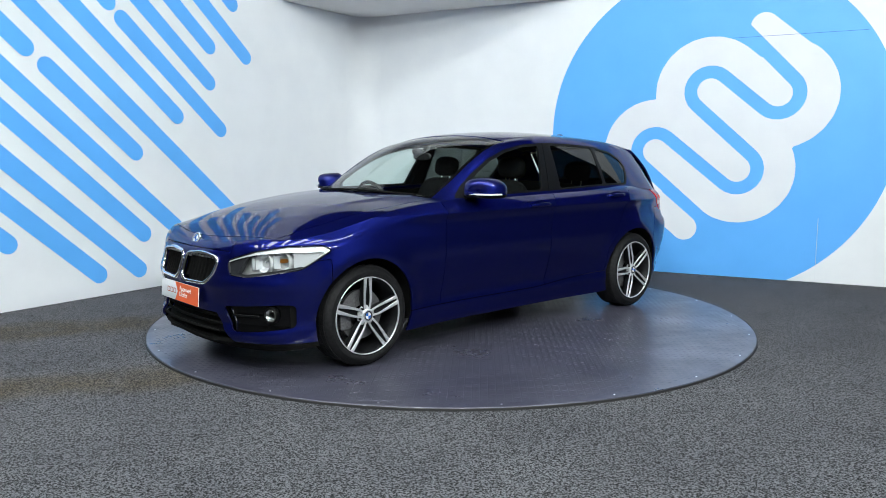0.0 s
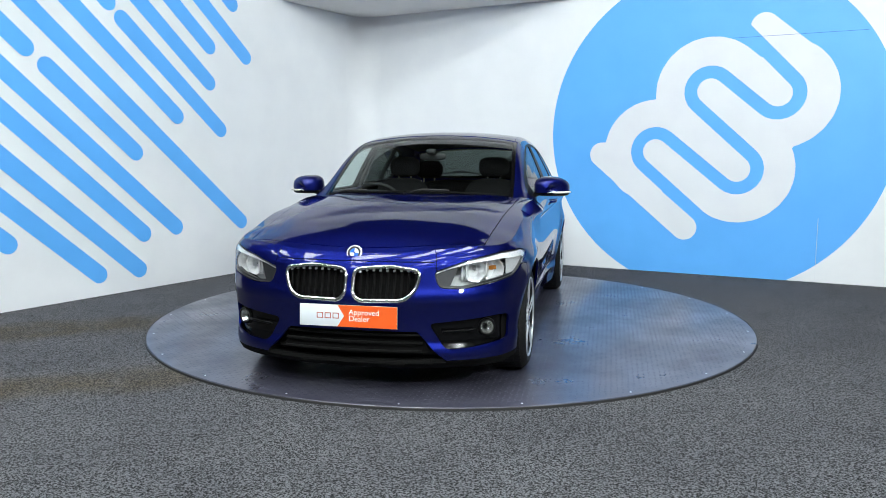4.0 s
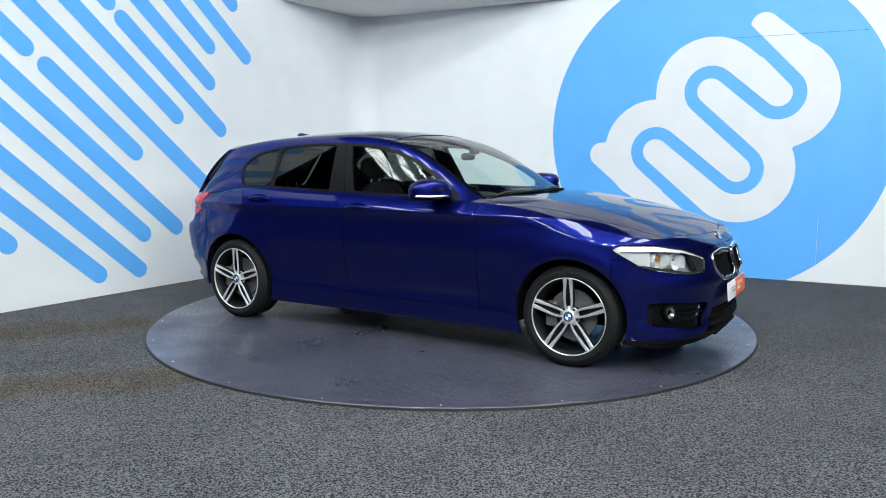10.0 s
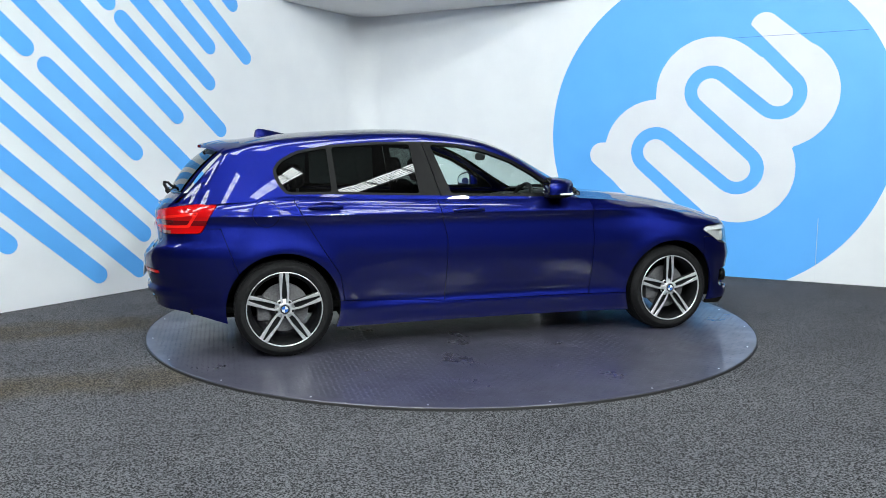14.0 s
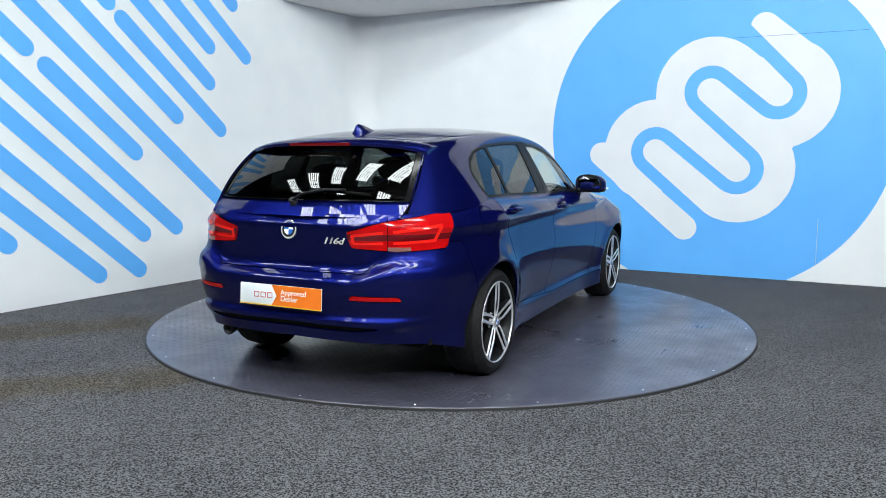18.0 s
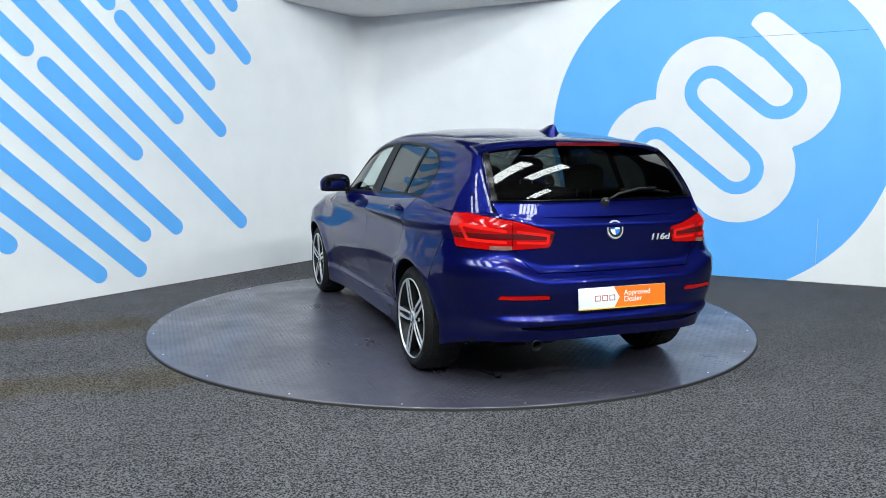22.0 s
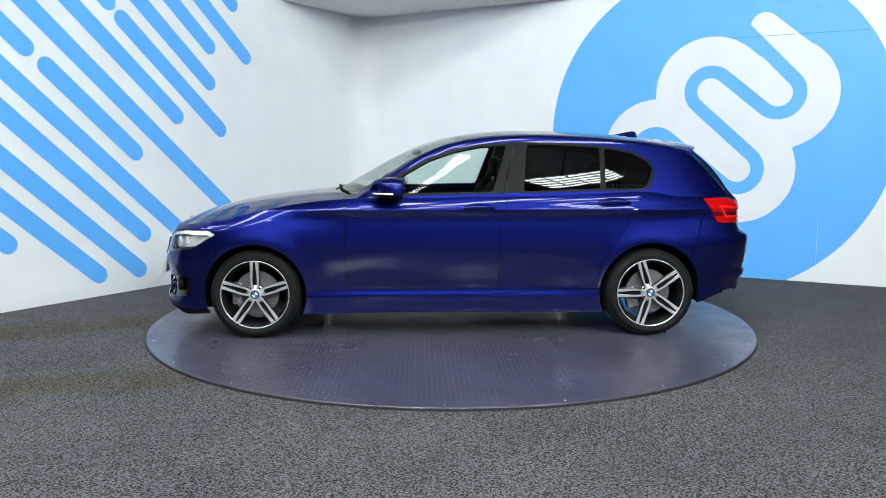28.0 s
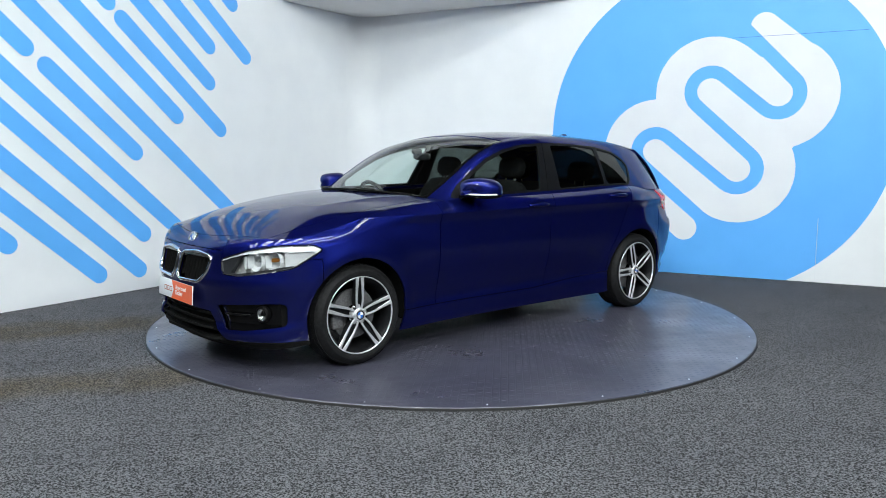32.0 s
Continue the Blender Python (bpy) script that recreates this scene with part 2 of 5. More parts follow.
def box(bm, lo, hi, bevel=0.0, m=None, segments=2):
    lo, hi = Vector(lo), Vector(hi)
    made = bmesh.ops.create_cube(bm, size=1, matrix=Matrix.Translation((lo + hi) / 2) @ Matrix.Diagonal((*(hi - lo), 1)))
    verts = made["verts"]
    if bevel:
        edges = list({e for v in verts for e in v.link_edges})
        r = bmesh.ops.bevel(bm, geom=edges, offset=bevel, segments=segments, profile=0.5, affect="EDGES")
        verts = list({v for f in r["faces"] for v in f.verts} | {v for v in verts if v.is_valid})
    if m is not None:
        bmesh.ops.transform(bm, matrix=m, verts=verts)
    return bm


def ring_loft(rings, closed=True, cap=False):
    """Verts and quads of a loft through rings of equal length."""
    k = len(rings[0])
    verts = [p for r in rings for p in r]
    faces = []
    for i in range(len(rings) - 1):
        for j in range(k if closed else k - 1):
            a, b = i * k + j, i * k + (j + 1) % k
            faces.append((a, b, b + k, a + k))
    if cap:
        faces.append(tuple(range(k - 1, -1, -1)))
        faces.append(tuple(range((len(rings) - 1) * k, len(rings) * k)))
    return verts, faces


def turned(profile, steps=48):
    """A solid of revolution about the y axis from (radius, y) pairs."""
    rings = []
    for i in range(steps):
        a = 2 * math.pi * i / steps
        rings.append([(r * math.cos(a), y, r * math.sin(a)) for r, y in profile])
    rings.append(rings[0])
    return ring_loft(rings, closed=False)


def tube(points, radius, sides=8, closed=False, flat=1.0):
    """A round bar along points."""
    pts = [Vector(p) for p in points]
    rings = []
    n = len(pts)
    for i, p in enumerate(pts):
        a, b = (pts[(i - 1) % n], pts[(i + 1) % n]) if closed else (pts[max(i - 1, 0)], pts[min(i + 1, n - 1)])
        d = (b - a).normalized()
        side = d.cross(Vector((0, 0, 1)))
        side = side.normalized() if side.length > 1e-3 else Vector((0, 1, 0))
        up = side.cross(d).normalized()
        rings.append([tuple(p + side * (radius * math.cos(2 * math.pi * k / sides)) + up * (radius * flat * math.sin(2 * math.pi * k / sides))) for k in range(sides)])
    if closed:
        rings.append(rings[0])
    return ring_loft(rings, True, not closed)


def sdf_poly(px, pz, poly):
    """Signed distance to a polygon: positive inside."""
    poly = np.array(poly, float)
    best = np.full(px.shape, 1e9)
    inside = np.zeros(px.shape, bool)
    for (x0, z0), (x1, z1) in zip(poly, np.roll(poly, -1, 0)):
        ex, ez = x1 - x0, z1 - z0
        wx, wz = px - x0, pz - z0
        t = np.clip((wx * ex + wz * ez) / (ex * ex + ez * ez + 1e-12), 0, 1)
        best = np.minimum(best, (wx - ex * t) ** 2 + (wz - ez * t) ** 2)
        cross = ((z0 > pz) != (z1 > pz)) & (px < (x1 - x0) * (pz - z0) / (z1 - z0 + 1e-12) + x0)
        inside ^= cross
    return np.sqrt(best) * np.where(inside, 1, -1)


def sdf_capsule(px, pz, a, b, r):
    ex, ez = b[0] - a[0], b[1] - a[1]
    t = np.clip(((px - a[0]) * ex + (pz - a[1]) * ez) / (ex * ex + ez * ez), 0, 1)
    return r - np.hypot(px - a[0] - ex * t, pz - a[1] - ez * t)


def rounded(poly, r=0.02, steps=4):
    """A polygon with its corners rounded."""
    out = []
    n = len(poly)
    for i in range(n):
        p0, p, p1 = (np.array(poly[k % n], float) for k in (i - 1, i, i + 1))
        a, b = p0 - p, p1 - p
        la, lb = np.linalg.norm(a), np.linalg.norm(b)
        c = min(r, la * 0.45, lb * 0.45)
        s, e = p + a / la * c, p + b / lb * c
        for k in range(steps + 1):
            t = k / steps
            out.append(tuple((1 - t) ** 2 * s + 2 * t * (1 - t) * p + t * t * e))
    return out


def clip(mesh, f):
    """The part of a triangle mesh (verts with extra columns, triangles) where the field f is positive, cut clean along f = 0."""
    V, F = mesh
    if len(F) == 0:
        return mesh
    s = f >= 0
    c = s[F].sum(1)
    full = F[c == 3]
    cut = F[(c == 1) | (c == 2)]
    if len(cut):
        sc = s[cut]
        one = sc.sum(1) == 1
        odd = np.where(one, sc.argmax(1), (~sc).argmax(1))
        rows = np.arange(len(cut))
        a, b, d = cut[rows, odd], cut[rows, (odd + 1) % 3], cut[rows, (odd + 2) % 3]
        e = np.concatenate([np.stack([a, b], 1), np.stack([a, d], 1)])
        es = np.sort(e, 1)
        uniq, inv = np.unique(es, axis=0, return_inverse=True)
        inv = inv.reshape(-1)
        f0, f1 = f[uniq[:, 0]], f[uniq[:, 1]]
        t = (f0 / (f0 - f1))[:, None]
        NV = V[uniq[:, 0]] * (1 - t) + V[uniq[:, 1]] * t
        ab, ad = len(V) + inv[: len(cut)], len(V) + inv[len(cut):]
        V = np.concatenate([V, NV])
        new_f = [full, np.stack([a, ab, ad], 1)[one]]
        two = ~one
        new_f += [np.stack([ab, b, d], 1)[two], np.stack([ab, d, ad], 1)[two]]
        full = np.concatenate(new_f)
    used, inv = np.unique(full, return_inverse=True)
    return V[used], inv.reshape(-1, 3)


def grid_mesh(G):
    """Triangles of a grid of points (rows, columns, attributes)."""
    r, c, k = G.shape
    i = np.arange(r * c).reshape(r, c)
    a, b, d, e = i[:-1, :-1].ravel(), i[:-1, 1:].ravel(), i[1:, 1:].ravel(), i[1:, :-1].ravel()
    return G.reshape(-1, k), np.concatenate([np.stack([a, b, d], 1), np.stack([a, d, e], 1)])


def skin(name, mesh, material, parent, label="", lip=0.012, push=0.0):
    """A panel: the surface with its edges turned inwards by lip metres; push sinks it below the body."""
    V, F = mesh
    P = V[:, :3].copy()
    N = np.zeros_like(P)
    fn = np.cross(P[F[:, 1]] - P[F[:, 0]], P[F[:, 2]] - P[F[:, 0]])
    for k in range(3):
        np.add.at(N, F[:, k], fn)
    N /= np.linalg.norm(N, axis=1)[:, None] + 1e-12
    P = P - N * push
    faces = [F]
    if lip:
        e = np.concatenate([F[:, [0, 1]], F[:, [1, 2]], F[:, [2, 0]]])
        es = np.sort(e, 1)
        _, first, count = np.unique(es, axis=0, return_index=True, return_counts=True)
        be = e[first[count == 1]]
        n = len(P)
        used, inv = np.unique(be, return_inverse=True)
        inv = inv.reshape(-1, 2)
        m = len(used)
        P = np.concatenate([P, P[used], P[used] - N[used] * lip])
        faces += [np.stack([n + inv[:, 1], n + inv[:, 0], n + m + inv[:, 0]], 1), np.stack([n + inv[:, 1], n + m + inv[:, 0], n + m + inv[:, 1]], 1)]
    return put_mesh(name, P, np.concatenate(faces), material, parent, label, angle=50)


def spline(x, xs, ys):
    """Smooth curve through points (Catmull-Rom on uneven steps, no overshoot)."""
    xs, ys = np.array(xs, float), np.array(ys, float)
    if xs[0] > xs[-1]:
        xs, ys = xs[::-1], ys[::-1]
    h = np.diff(xs)
    d = np.diff(ys) / h
    m = np.zeros(len(xs))
    m[1:-1] = np.where(d[:-1] * d[1:] > 0, (d[:-1] * h[1:] + d[1:] * h[:-1]) / (h[:-1] + h[1:]), 0)
    m[0], m[-1] = d[0], d[-1]
    x = np.clip(np.asarray(x, float), xs[0], xs[-1])
    i = np.clip(np.searchsorted(xs, x, side="right") - 1, 0, len(h) - 1)
    t = (x - xs[i]) / h[i]
    return ((2 * t ** 3 - 3 * t ** 2 + 1) * ys[i] + (t ** 3 - 2 * t ** 2 + t) * h[i] * m[i]
            + (-2 * t ** 3 + 3 * t ** 2) * ys[i + 1] + (t ** 3 - t ** 2) * h[i] * m[i + 1])


def lettering(name, words, size, m, material, parent, depth=0.001, shear=0.0, space=1.0, bold=0.0):
    """Raised letters in the built-in font, as a mesh lying in the local xy plane of m."""
    cu = bpy.data.curves.new(name, "FONT")
    cu.body, cu.size, cu.extrude, cu.shear, cu.space_line = words, size, depth, shear, space
    cu.offset = bold
    tmp = new(name, cu)
    me = bpy.data.meshes.new_from_object(tmp.evaluated_get(bpy.context.evaluated_depsgraph_get()))
    bpy.data.objects.remove(tmp)
    me.transform(m)
    me.materials.clear()
    me.materials.append(material)
    ob = new(name, me)
    ob.parent = parent
    return ob


# ---- the room ----
CORNER = Vector((-1.1305, 3.988, 0))
LEFT_DIR, RIGHT_DIR = Vector((-0.53125, -0.84722, 0)), Vector((0.8938, -0.44847, 0))
LEFT_N, RIGHT_N = Vector((0.84722, -0.53125, 0)), Vector((-0.44847, -0.8938, 0))
FLOOR_Z, SOFFIT_Z, WALL_TOP = -0.015, 2.93, 4.4
FILLET = 0.32
OPEN = math.acos(LEFT_DIR.dot(RIGHT_DIR))
TRIM_BACK = FILLET / math.tan(OPEN / 2)


def wall_frame(along, normal):
    """Local x along the wall from the corner, y out of the wall into the room, z up."""
    m = Matrix.Identity(4)
    m.col[0][:3], m.col[1][:3], m.col[2][:3], m.col[3][:3] = along, normal, (0, 0, 1), CORNER
    return m


def flat_art(name, parent, material, frame_m, lo, hi, field, proud, step, label=""):
    """A thin painted shape on a wall: all points of the wall's plane where field is positive."""
    us, zs = np.arange(lo[0], hi[0] + step, step), np.arange(lo[1], hi[1] + step, step)
    U, Z = np.meshgrid(us, zs, indexing="ij")
    mesh = grid_mesh(np.stack([U, np.full_like(U, proud), Z], -1))
    V, F = clip(mesh, field(mesh[0][:, 0], mesh[0][:, 2]))
    P = np.array([frame_m @ Vector(v) for v in V])
    return put_mesh(name, P, F, material, parent, label, smooth=False)


def build_room():
    carpet = put_mesh("floor", [(-13, -21, FLOOR_Z), (13, -21, FLOOR_Z), (13, 9, FLOOR_Z), (-13, 9, FLOOR_Z)], [(0, 1, 2, 3)], CARPET)
    tagged(carpet, "dark grey speckled carpet floor, faintly stained brown", "floor", kind="structure")
    walls = {}
    for name, along, normal, length, label in (("wall_left", LEFT_DIR, LEFT_N, 5.2, "white painted wall with sky-blue slanting stripes"),
                                               ("wall_right", RIGHT_DIR, RIGHT_N, 5.97, "white painted wall with a large sky-blue disc emblem")):
        bm = bmesh.new()
        box(bm, (TRIM_BACK, -0.12, FLOOR_Z), (length, 0, WALL_TOP))
        ob = part(name, bm, WALL, smooth=False)
        ob.matrix_world = wall_frame(along, normal)
        walls[name] = tagged(ob, label, "wall", kind="structure")
    # rounded corner between the two walls
    bis = (LEFT_N + RIGHT_N).normalized()
    centre = CORNER + bis * (FILLET / math.sin(OPEN / 2))
    a0, a1 = -LEFT_N, -RIGHT_N
    rings = []
    for i in range(25):
        d = a0.lerp(a1, i / 24).normalized()
        rings.append([tuple(centre + d * FILLET + Vector((0, 0, z))) for z in (FLOOR_Z, WALL_TOP)]
                     + [tuple(centre + d * (FILLET + 0.12) + Vector((0, 0, z))) for z in (WALL_TOP, FLOOR_Z)])
    v, f = ring_loft(rings, True, True)
    bend = put_mesh("wall_corner", v, f, WALL, angle=40)
    tagged(bend, "white rounded wall corner", "wall", kind="structure")
    # soffit over the corner
    pts = [CORNER + LEFT_DIR * SOFFIT_LEFT, CORNER + RIGHT_DIR * SOFFIT_RIGHT, CORNER - (LEFT_N + RIGHT_N) * 0.1]
    v = [tuple(p + Vector((0, 0, z))) for z in (SOFFIT_Z, SOFFIT_Z + 0.08) for p in pts]
    soffit = put_mesh("ceiling", v, [(0, 2, 1), (3, 4, 5), (0, 1, 4, 3), (1, 2, 5, 4), (2, 0, 3, 5)], CEILING, smooth=False)
    tagged(soffit, "white painted ceiling panel across the corner", "ceiling", kind="structure")
    return walls


SOFFIT_LEFT, SOFFIT_RIGHT = 1.45, 2.85


def build_wall_art(walls):
    flat = Matrix.Identity(4)
    # slanting stripes: lower end, upper end, in metres along the wall and up
    stripes = [((4.285, 2.097), 1.3), ((3.318, 1.26), 1.063), ((2.906, 0.538), 3.2), ((3.271, 0.504), 3.0), ((3.338, 0.175), 3.0),
               ((3.748, 0.177), 2.6), ((4.525, 0.524), 1.6), ((2.072, 0.531), 3.1), ((2.843, 1.607), 2.6), ((2.312, 1.491), 1.44),
               ((2.435, 1.954), 2.0), ((2.418, 2.31), 1.5), ((1.942, 2.254), 1.6), ((3.524, 2.57), 1.2), ((2.104, 2.771), 0.9)]
    for (u, z), length in stripes:
        a, b = (u, z), (u + 0.752 * length, z + 0.659 * length)
        flat_art("stripe", walls["wall_left"], BLUE, flat, (u - 0.1, z - 0.1), (min(b[0] + 0.1, 5.15), min(b[1] + 0.1, WALL_TOP)),
                 lambda x, y, a=a, b=b: np.minimum(np.minimum(sdf_capsule(x, y, a, b, 0.0775), WALL_TOP - y), 5.19 - x), 0.003, 0.03)
    # disc with a looped emblem
    flat_art("disc", walls["wall_right"], BLUE, flat, (2.5, FLOOR_Z), (5.96, 3.25), lambda x, y: 1.684 - np.hypot(x - 4.245, y - 1.476), 0.003, 0.05, "sky-blue painted disc")
    e, n, r = np.array((0.762, -0.648)), np.array((0.648, 0.762)), 0.192
    loops = [np.array(p) for p in ((3.700, 1.271), (4.523, 1.090), (4.233, 1.880), (4.877, 1.836))]
    inner = []
    start, stop = np.array((4.19, 0.585)), np.array((4.50, 2.515))
    for i, c in enumerate(loops):
        back = -1 if i % 2 == 0 else 1
        for k in range(13):
            a = math.pi * k / 12
            p = c + n * (-r * math.cos(a)) + e * (back * r * math.sin(a))
            inner.append(p)
    path = [start] + inner + [stop]

    def dist(x, y, pts):
        best = np.full(x.shape, 1e9)
        for p, q in zip(pts[:-1], pts[1:]):
            best = np.minimum(best, -sdf_capsule(x, y, p, q, 0.0))
        return best

    def white(x, y):
        f = 0.35 - dist(x, y, inner)
        f = np.maximum(f, sdf_capsule(x, y, (3.125, 1.238), (4.022, 0.475), 0.130))
        f = np.maximum(f, sdf_capsule(x, y, (4.720, 2.492), (5.135, 2.140), 0.130))
        return np.minimum(f, dist(x, y, path) - 0.0635)

    flat_art("emblem", walls["wall_right"], WHITE_VINYL, flat, (2.9, 0.2), (5.7, 2.75), white, 0.006, 0.02, "white looped emblem")
    # sheet joints of the vinyl
    for lo, hi in (((4.43, 2.392), (5.62, 2.395)), ((5.29, 0.0), (5.293, 0.62))):
        bm = bmesh.new()
        box(bm, (lo[0], 0.003, lo[1]), (hi[0], 0.0068, hi[1]))
        part("sheet_joint", bm, BADGE_BLUE if lo[0] < 5 else WHITE_VINYL, walls["wall_right"], smooth=False)


def build_hall():
    lo, hi, top = (-12, -20), (12, 8), 7.4
    v = [(lo[0], lo[1], FLOOR_Z), (hi[0], lo[1], FLOOR_Z), (hi[0], hi[1], FLOOR_Z), (lo[0], hi[1], FLOOR_Z)]
    v += [(x, y, top) for x, y, _ in v]
    for i, name in enumerate(("wall_front", "wall_east", "wall_back", "wall_west")):
        j = (i + 1) % 4
        a, b = Vector(v[i]), Vector(v[j])
        out = Vector(((b - a).y, -(b - a).x, 0)).normalized() * 0.2
        q = [a, b, b + out, a + out]
        vv = [tuple(p) for p in q] + [(p.x, p.y, top) for p in q]
        w = put_mesh(name, vv, [(0, 1, 2, 3), (4, 7, 6, 5), (0, 4, 5, 1), (1, 5, 6, 2), (2, 6, 7, 3), (3, 7, 4, 0)], HALL, smooth=False)
        tagged(w, "dim grey hall wall behind the studio", "wall", kind="structure")
    roof = put_mesh("ceiling", v[4:] + [(x, y, top + 0.2) for x, y, _ in v[4:]], [(0, 3, 2, 1), (4, 5, 6, 7), (0, 1, 5, 4), (1, 2, 6, 5), (2, 3, 7, 6), (3, 0, 4, 7)], ROOF_DARK, smooth=False)
    tagged(roof, "dull grey hall roof", "ceiling", kind="structure")
    # long rooflights with glazing bars
    first = None
    for x, y in ROOFLIGHTS:
        m = pose(x, y, top - 0.02, 0, 0, ROOFLIGHT_TURN)
        if first is None:
            first = new("rooflight")
            tagged(first, "bright glazed rooflight strip with dark bars in the hall roof", "skylight", "rooflights in the hall roof")
            bm = bmesh.new()
            box(bm, (-0.31, -1.35, 0.0), (0.31, 1.35, 0.012))
            part("glazing", bm, GLOW, first, smooth=False)
            for k in range(5):
                bm = bmesh.new()
                box(bm, (-0.33, -1.35 + k * 0.675 - 0.022, -0.03), (0.33, -1.35 + k * 0.675 + 0.022, -0.002))
                part("bar", bm, FRAME_DARK, first, smooth=False)
            for k in (-0.32, -0.19, -0.065, 0.065, 0.19, 0.32):
                bm = bmesh.new()
                box(bm, (k - 0.011, -1.37, -0.034), (k + 0.011, 1.37, -0.003))
                part("bar", bm, FRAME_DARK, first, smooth=False)
            first.matrix_world = m
        else:
            copy_thing(first, m)
    # floodlights hung in the hall, aimed at the studio
    for x, y, z in LAMPS:
        m = look((x, y, z), (x * 0.15, 1.5, 1.0)) @ pose(0, 0, 0, 90, 0, 0)
        lamp = new("floodlight")
        tagged(lamp, "round black floodlight glowing white, hung in the hall", "lamp", "floodlights in the hall")
        v_, f_ = turned([(0.0, 0.20), (0.09, 0.19), (0.14, 0.14), (0.205, 0.02), (0.215, -0.03), (0.198, -0.03), (0.190, 0.0), (0.0, 0.02)], 28)
        put_mesh("housing", v_, f_, RIM_EDGE, lamp, angle=30)
        v_, f_ = turned([(0.0, -0.02), (0.11, -0.016), (0.185, 0.0), (0.0, 0.006)], 28)
        put_mesh("diffuser", v_, f_, LAMP, lamp)
        up, back = m.to_3x3().inverted() @ Vector((0, 0, 1)), Vector((0, 0.15, 0))
        v_, f_ = tube([tuple(back), tuple(back + up * (top - z - (m.to_3x3() @ back).z))], 0.03)
        put_mesh("bracket", v_, f_, RIM_EDGE, lamp)
        lamp.matrix_world = m


ROOFLIGHT_TURN = -32
ROOFLIGHTS = [(2.6 - 1.75 * k, -2.5) for k in range(7)] + [(2.9 - 3.1 * k, -6.3) for k in range(4)]
LAMPS = [(-2.6, -7.6, 6.6), (-0.8, -8.2, 4.3), (1.2, -8.3, 5.9), (3.2, -8.0, 4.1), (5.2, -7.3, 6.4), (6.9, -6.4, 5.0)]

WALLS = build_room()
build_wall_art(WALLS)
build_hall()

# ---- turntable ----
RADIUS = 2.222


def build_turntable():
    root = new("turntable")
    tagged(root, "round grey chequer-plate turntable with worn paint, flush in the carpet", "turntable")
    v, f = turned([(0.0, 0.0), (RADIUS - 0.004, 0.0), (RADIUS, -0.003), (RADIUS, -0.0145), (0.0, -0.0145)], 160)
    put_mesh("plate", [(a, -c, b) for a, b, c in v], f, STEEL, root, angle=30)
    v, f = turned([(RADIUS + 0.001, -0.002), (RADIUS + 0.008, -0.003), (RADIUS + 0.010, -0.0148), (RADIUS + 0.001, -0.0148)], 160)
    put_mesh("edge_ring", [(a, -c, b) for a, b, c in v], f, RIM_EDGE, root, "black rubber edge ring", angle=30)
    # raised tread: small lozenges in alternating directions
    step = 0.030
    k = int(RADIUS / step) + 1
    verts, faces = [], []
    for i in range(-k, k + 1):
        for j in range(-k, k + 1):
            x, y = i * step, j * step
            if math.hypot(x, y) > RADIUS - 0.05:
                continue
            a = math.pi / 4 if (i + j) % 2 else -math.pi / 4
            c, s = math.cos(a), math.sin(a)
            n = len(verts)
            for px, py, pz in ((0.013, 0, 0.0), (0, 0.0045, 0.0), (-0.013, 0, 0.0), (0, -0.0045, 0.0), (0.005, 0, 0.0010), (-0.005, 0, 0.0010)):
                verts.append((x + c * px - s * py, y + s * px + c * py, pz + 0.0002))
            faces += [(n, n + 1, n + 4), (n + 1, n + 2, n + 5), (n + 1, n + 5, n + 4), (n + 2, n + 3, n + 5), (n + 3, n, n + 4), (n + 3, n + 4, n + 5)]
    tagged(put_mesh("tread", verts, faces, TREAD, root, "raised lozenge tread", smooth=False), kind="stuff")
    bolt = None
    for i in range(22):
        a = 2 * math.pi * (i + 0.3) / 22
        r = RADIUS - 0.045
        if bolt is None:
            v, f = turned([(0.0, 0.003), (0.0035, 0.0026), (0.0055, 0.0012), (0.0055, 0.0)], 10)
            bolt = put_mesh("bolt", [(p, -s, q) for p, q, s in v], f, BOLT, root)
            ob = bolt
        else:
            ob = new("bolt", bolt.data)
            ob.parent = root
        ob.location = (r * math.cos(a), r * math.sin(a), 0.0)
    return root


TURNTABLE = build_turntable()

# ---- the car: body surfaces ----
# x forward from the middle of the wheelbase, y to the car's left, z up from the plate
PLAN = [(-2.188, 0), (-2.186, 0.3), (-2.155, 0.5), (-2.072, 0.668), (-1.958, 0.763), (-1.8, 0.826), (-1.6, 0.864), (-1.345, 0.882),
        (-1.0, 0.870), (-0.5, 0.862), (0, 0.862), (0.5, 0.862), (0.9, 0.865), (1.345, 0.876), (1.58, 0.862), (1.74, 0.822),
        (1.86, 0.755), (1.945, 0.665), (2.03, 0.5), (2.088, 0.28), (2.11, 0)]
PLAN_S = np.concatenate([[0], np.cumsum(np.hypot(*np.diff(np.array(PLAN), axis=0).T))])
HALF = PLAN_S[-1]
HUB_X, HUB_Z, TYRE_R = 1.345, 0.302, 0.302
FLAP = (-1.44, 0.885)
BONNET = ([2.10, 2.02, 1.95, 1.876, 1.712, 1.477, 1.243, 1.015, 0.8, 0.5], [0.675, 0.722, 0.766, 0.806, 0.864, 0.918, 0.952, 0.976, 0.988, 0.995])
CROWN = ([0.5, 0.9, 1.3, 1.6, 1.8, 1.95, 2.1], [0.042, 0.055, 0.080, 0.100, 0.085, 0.045, 0.02])
BELT = ([-2.2, -2.0, -1.8, -1.5, -1.2, -0.6, 0.05, 0.62], [0.942, 0.950, 0.968, 0.985, 0.990, 0.977, 0.962, 0.949])


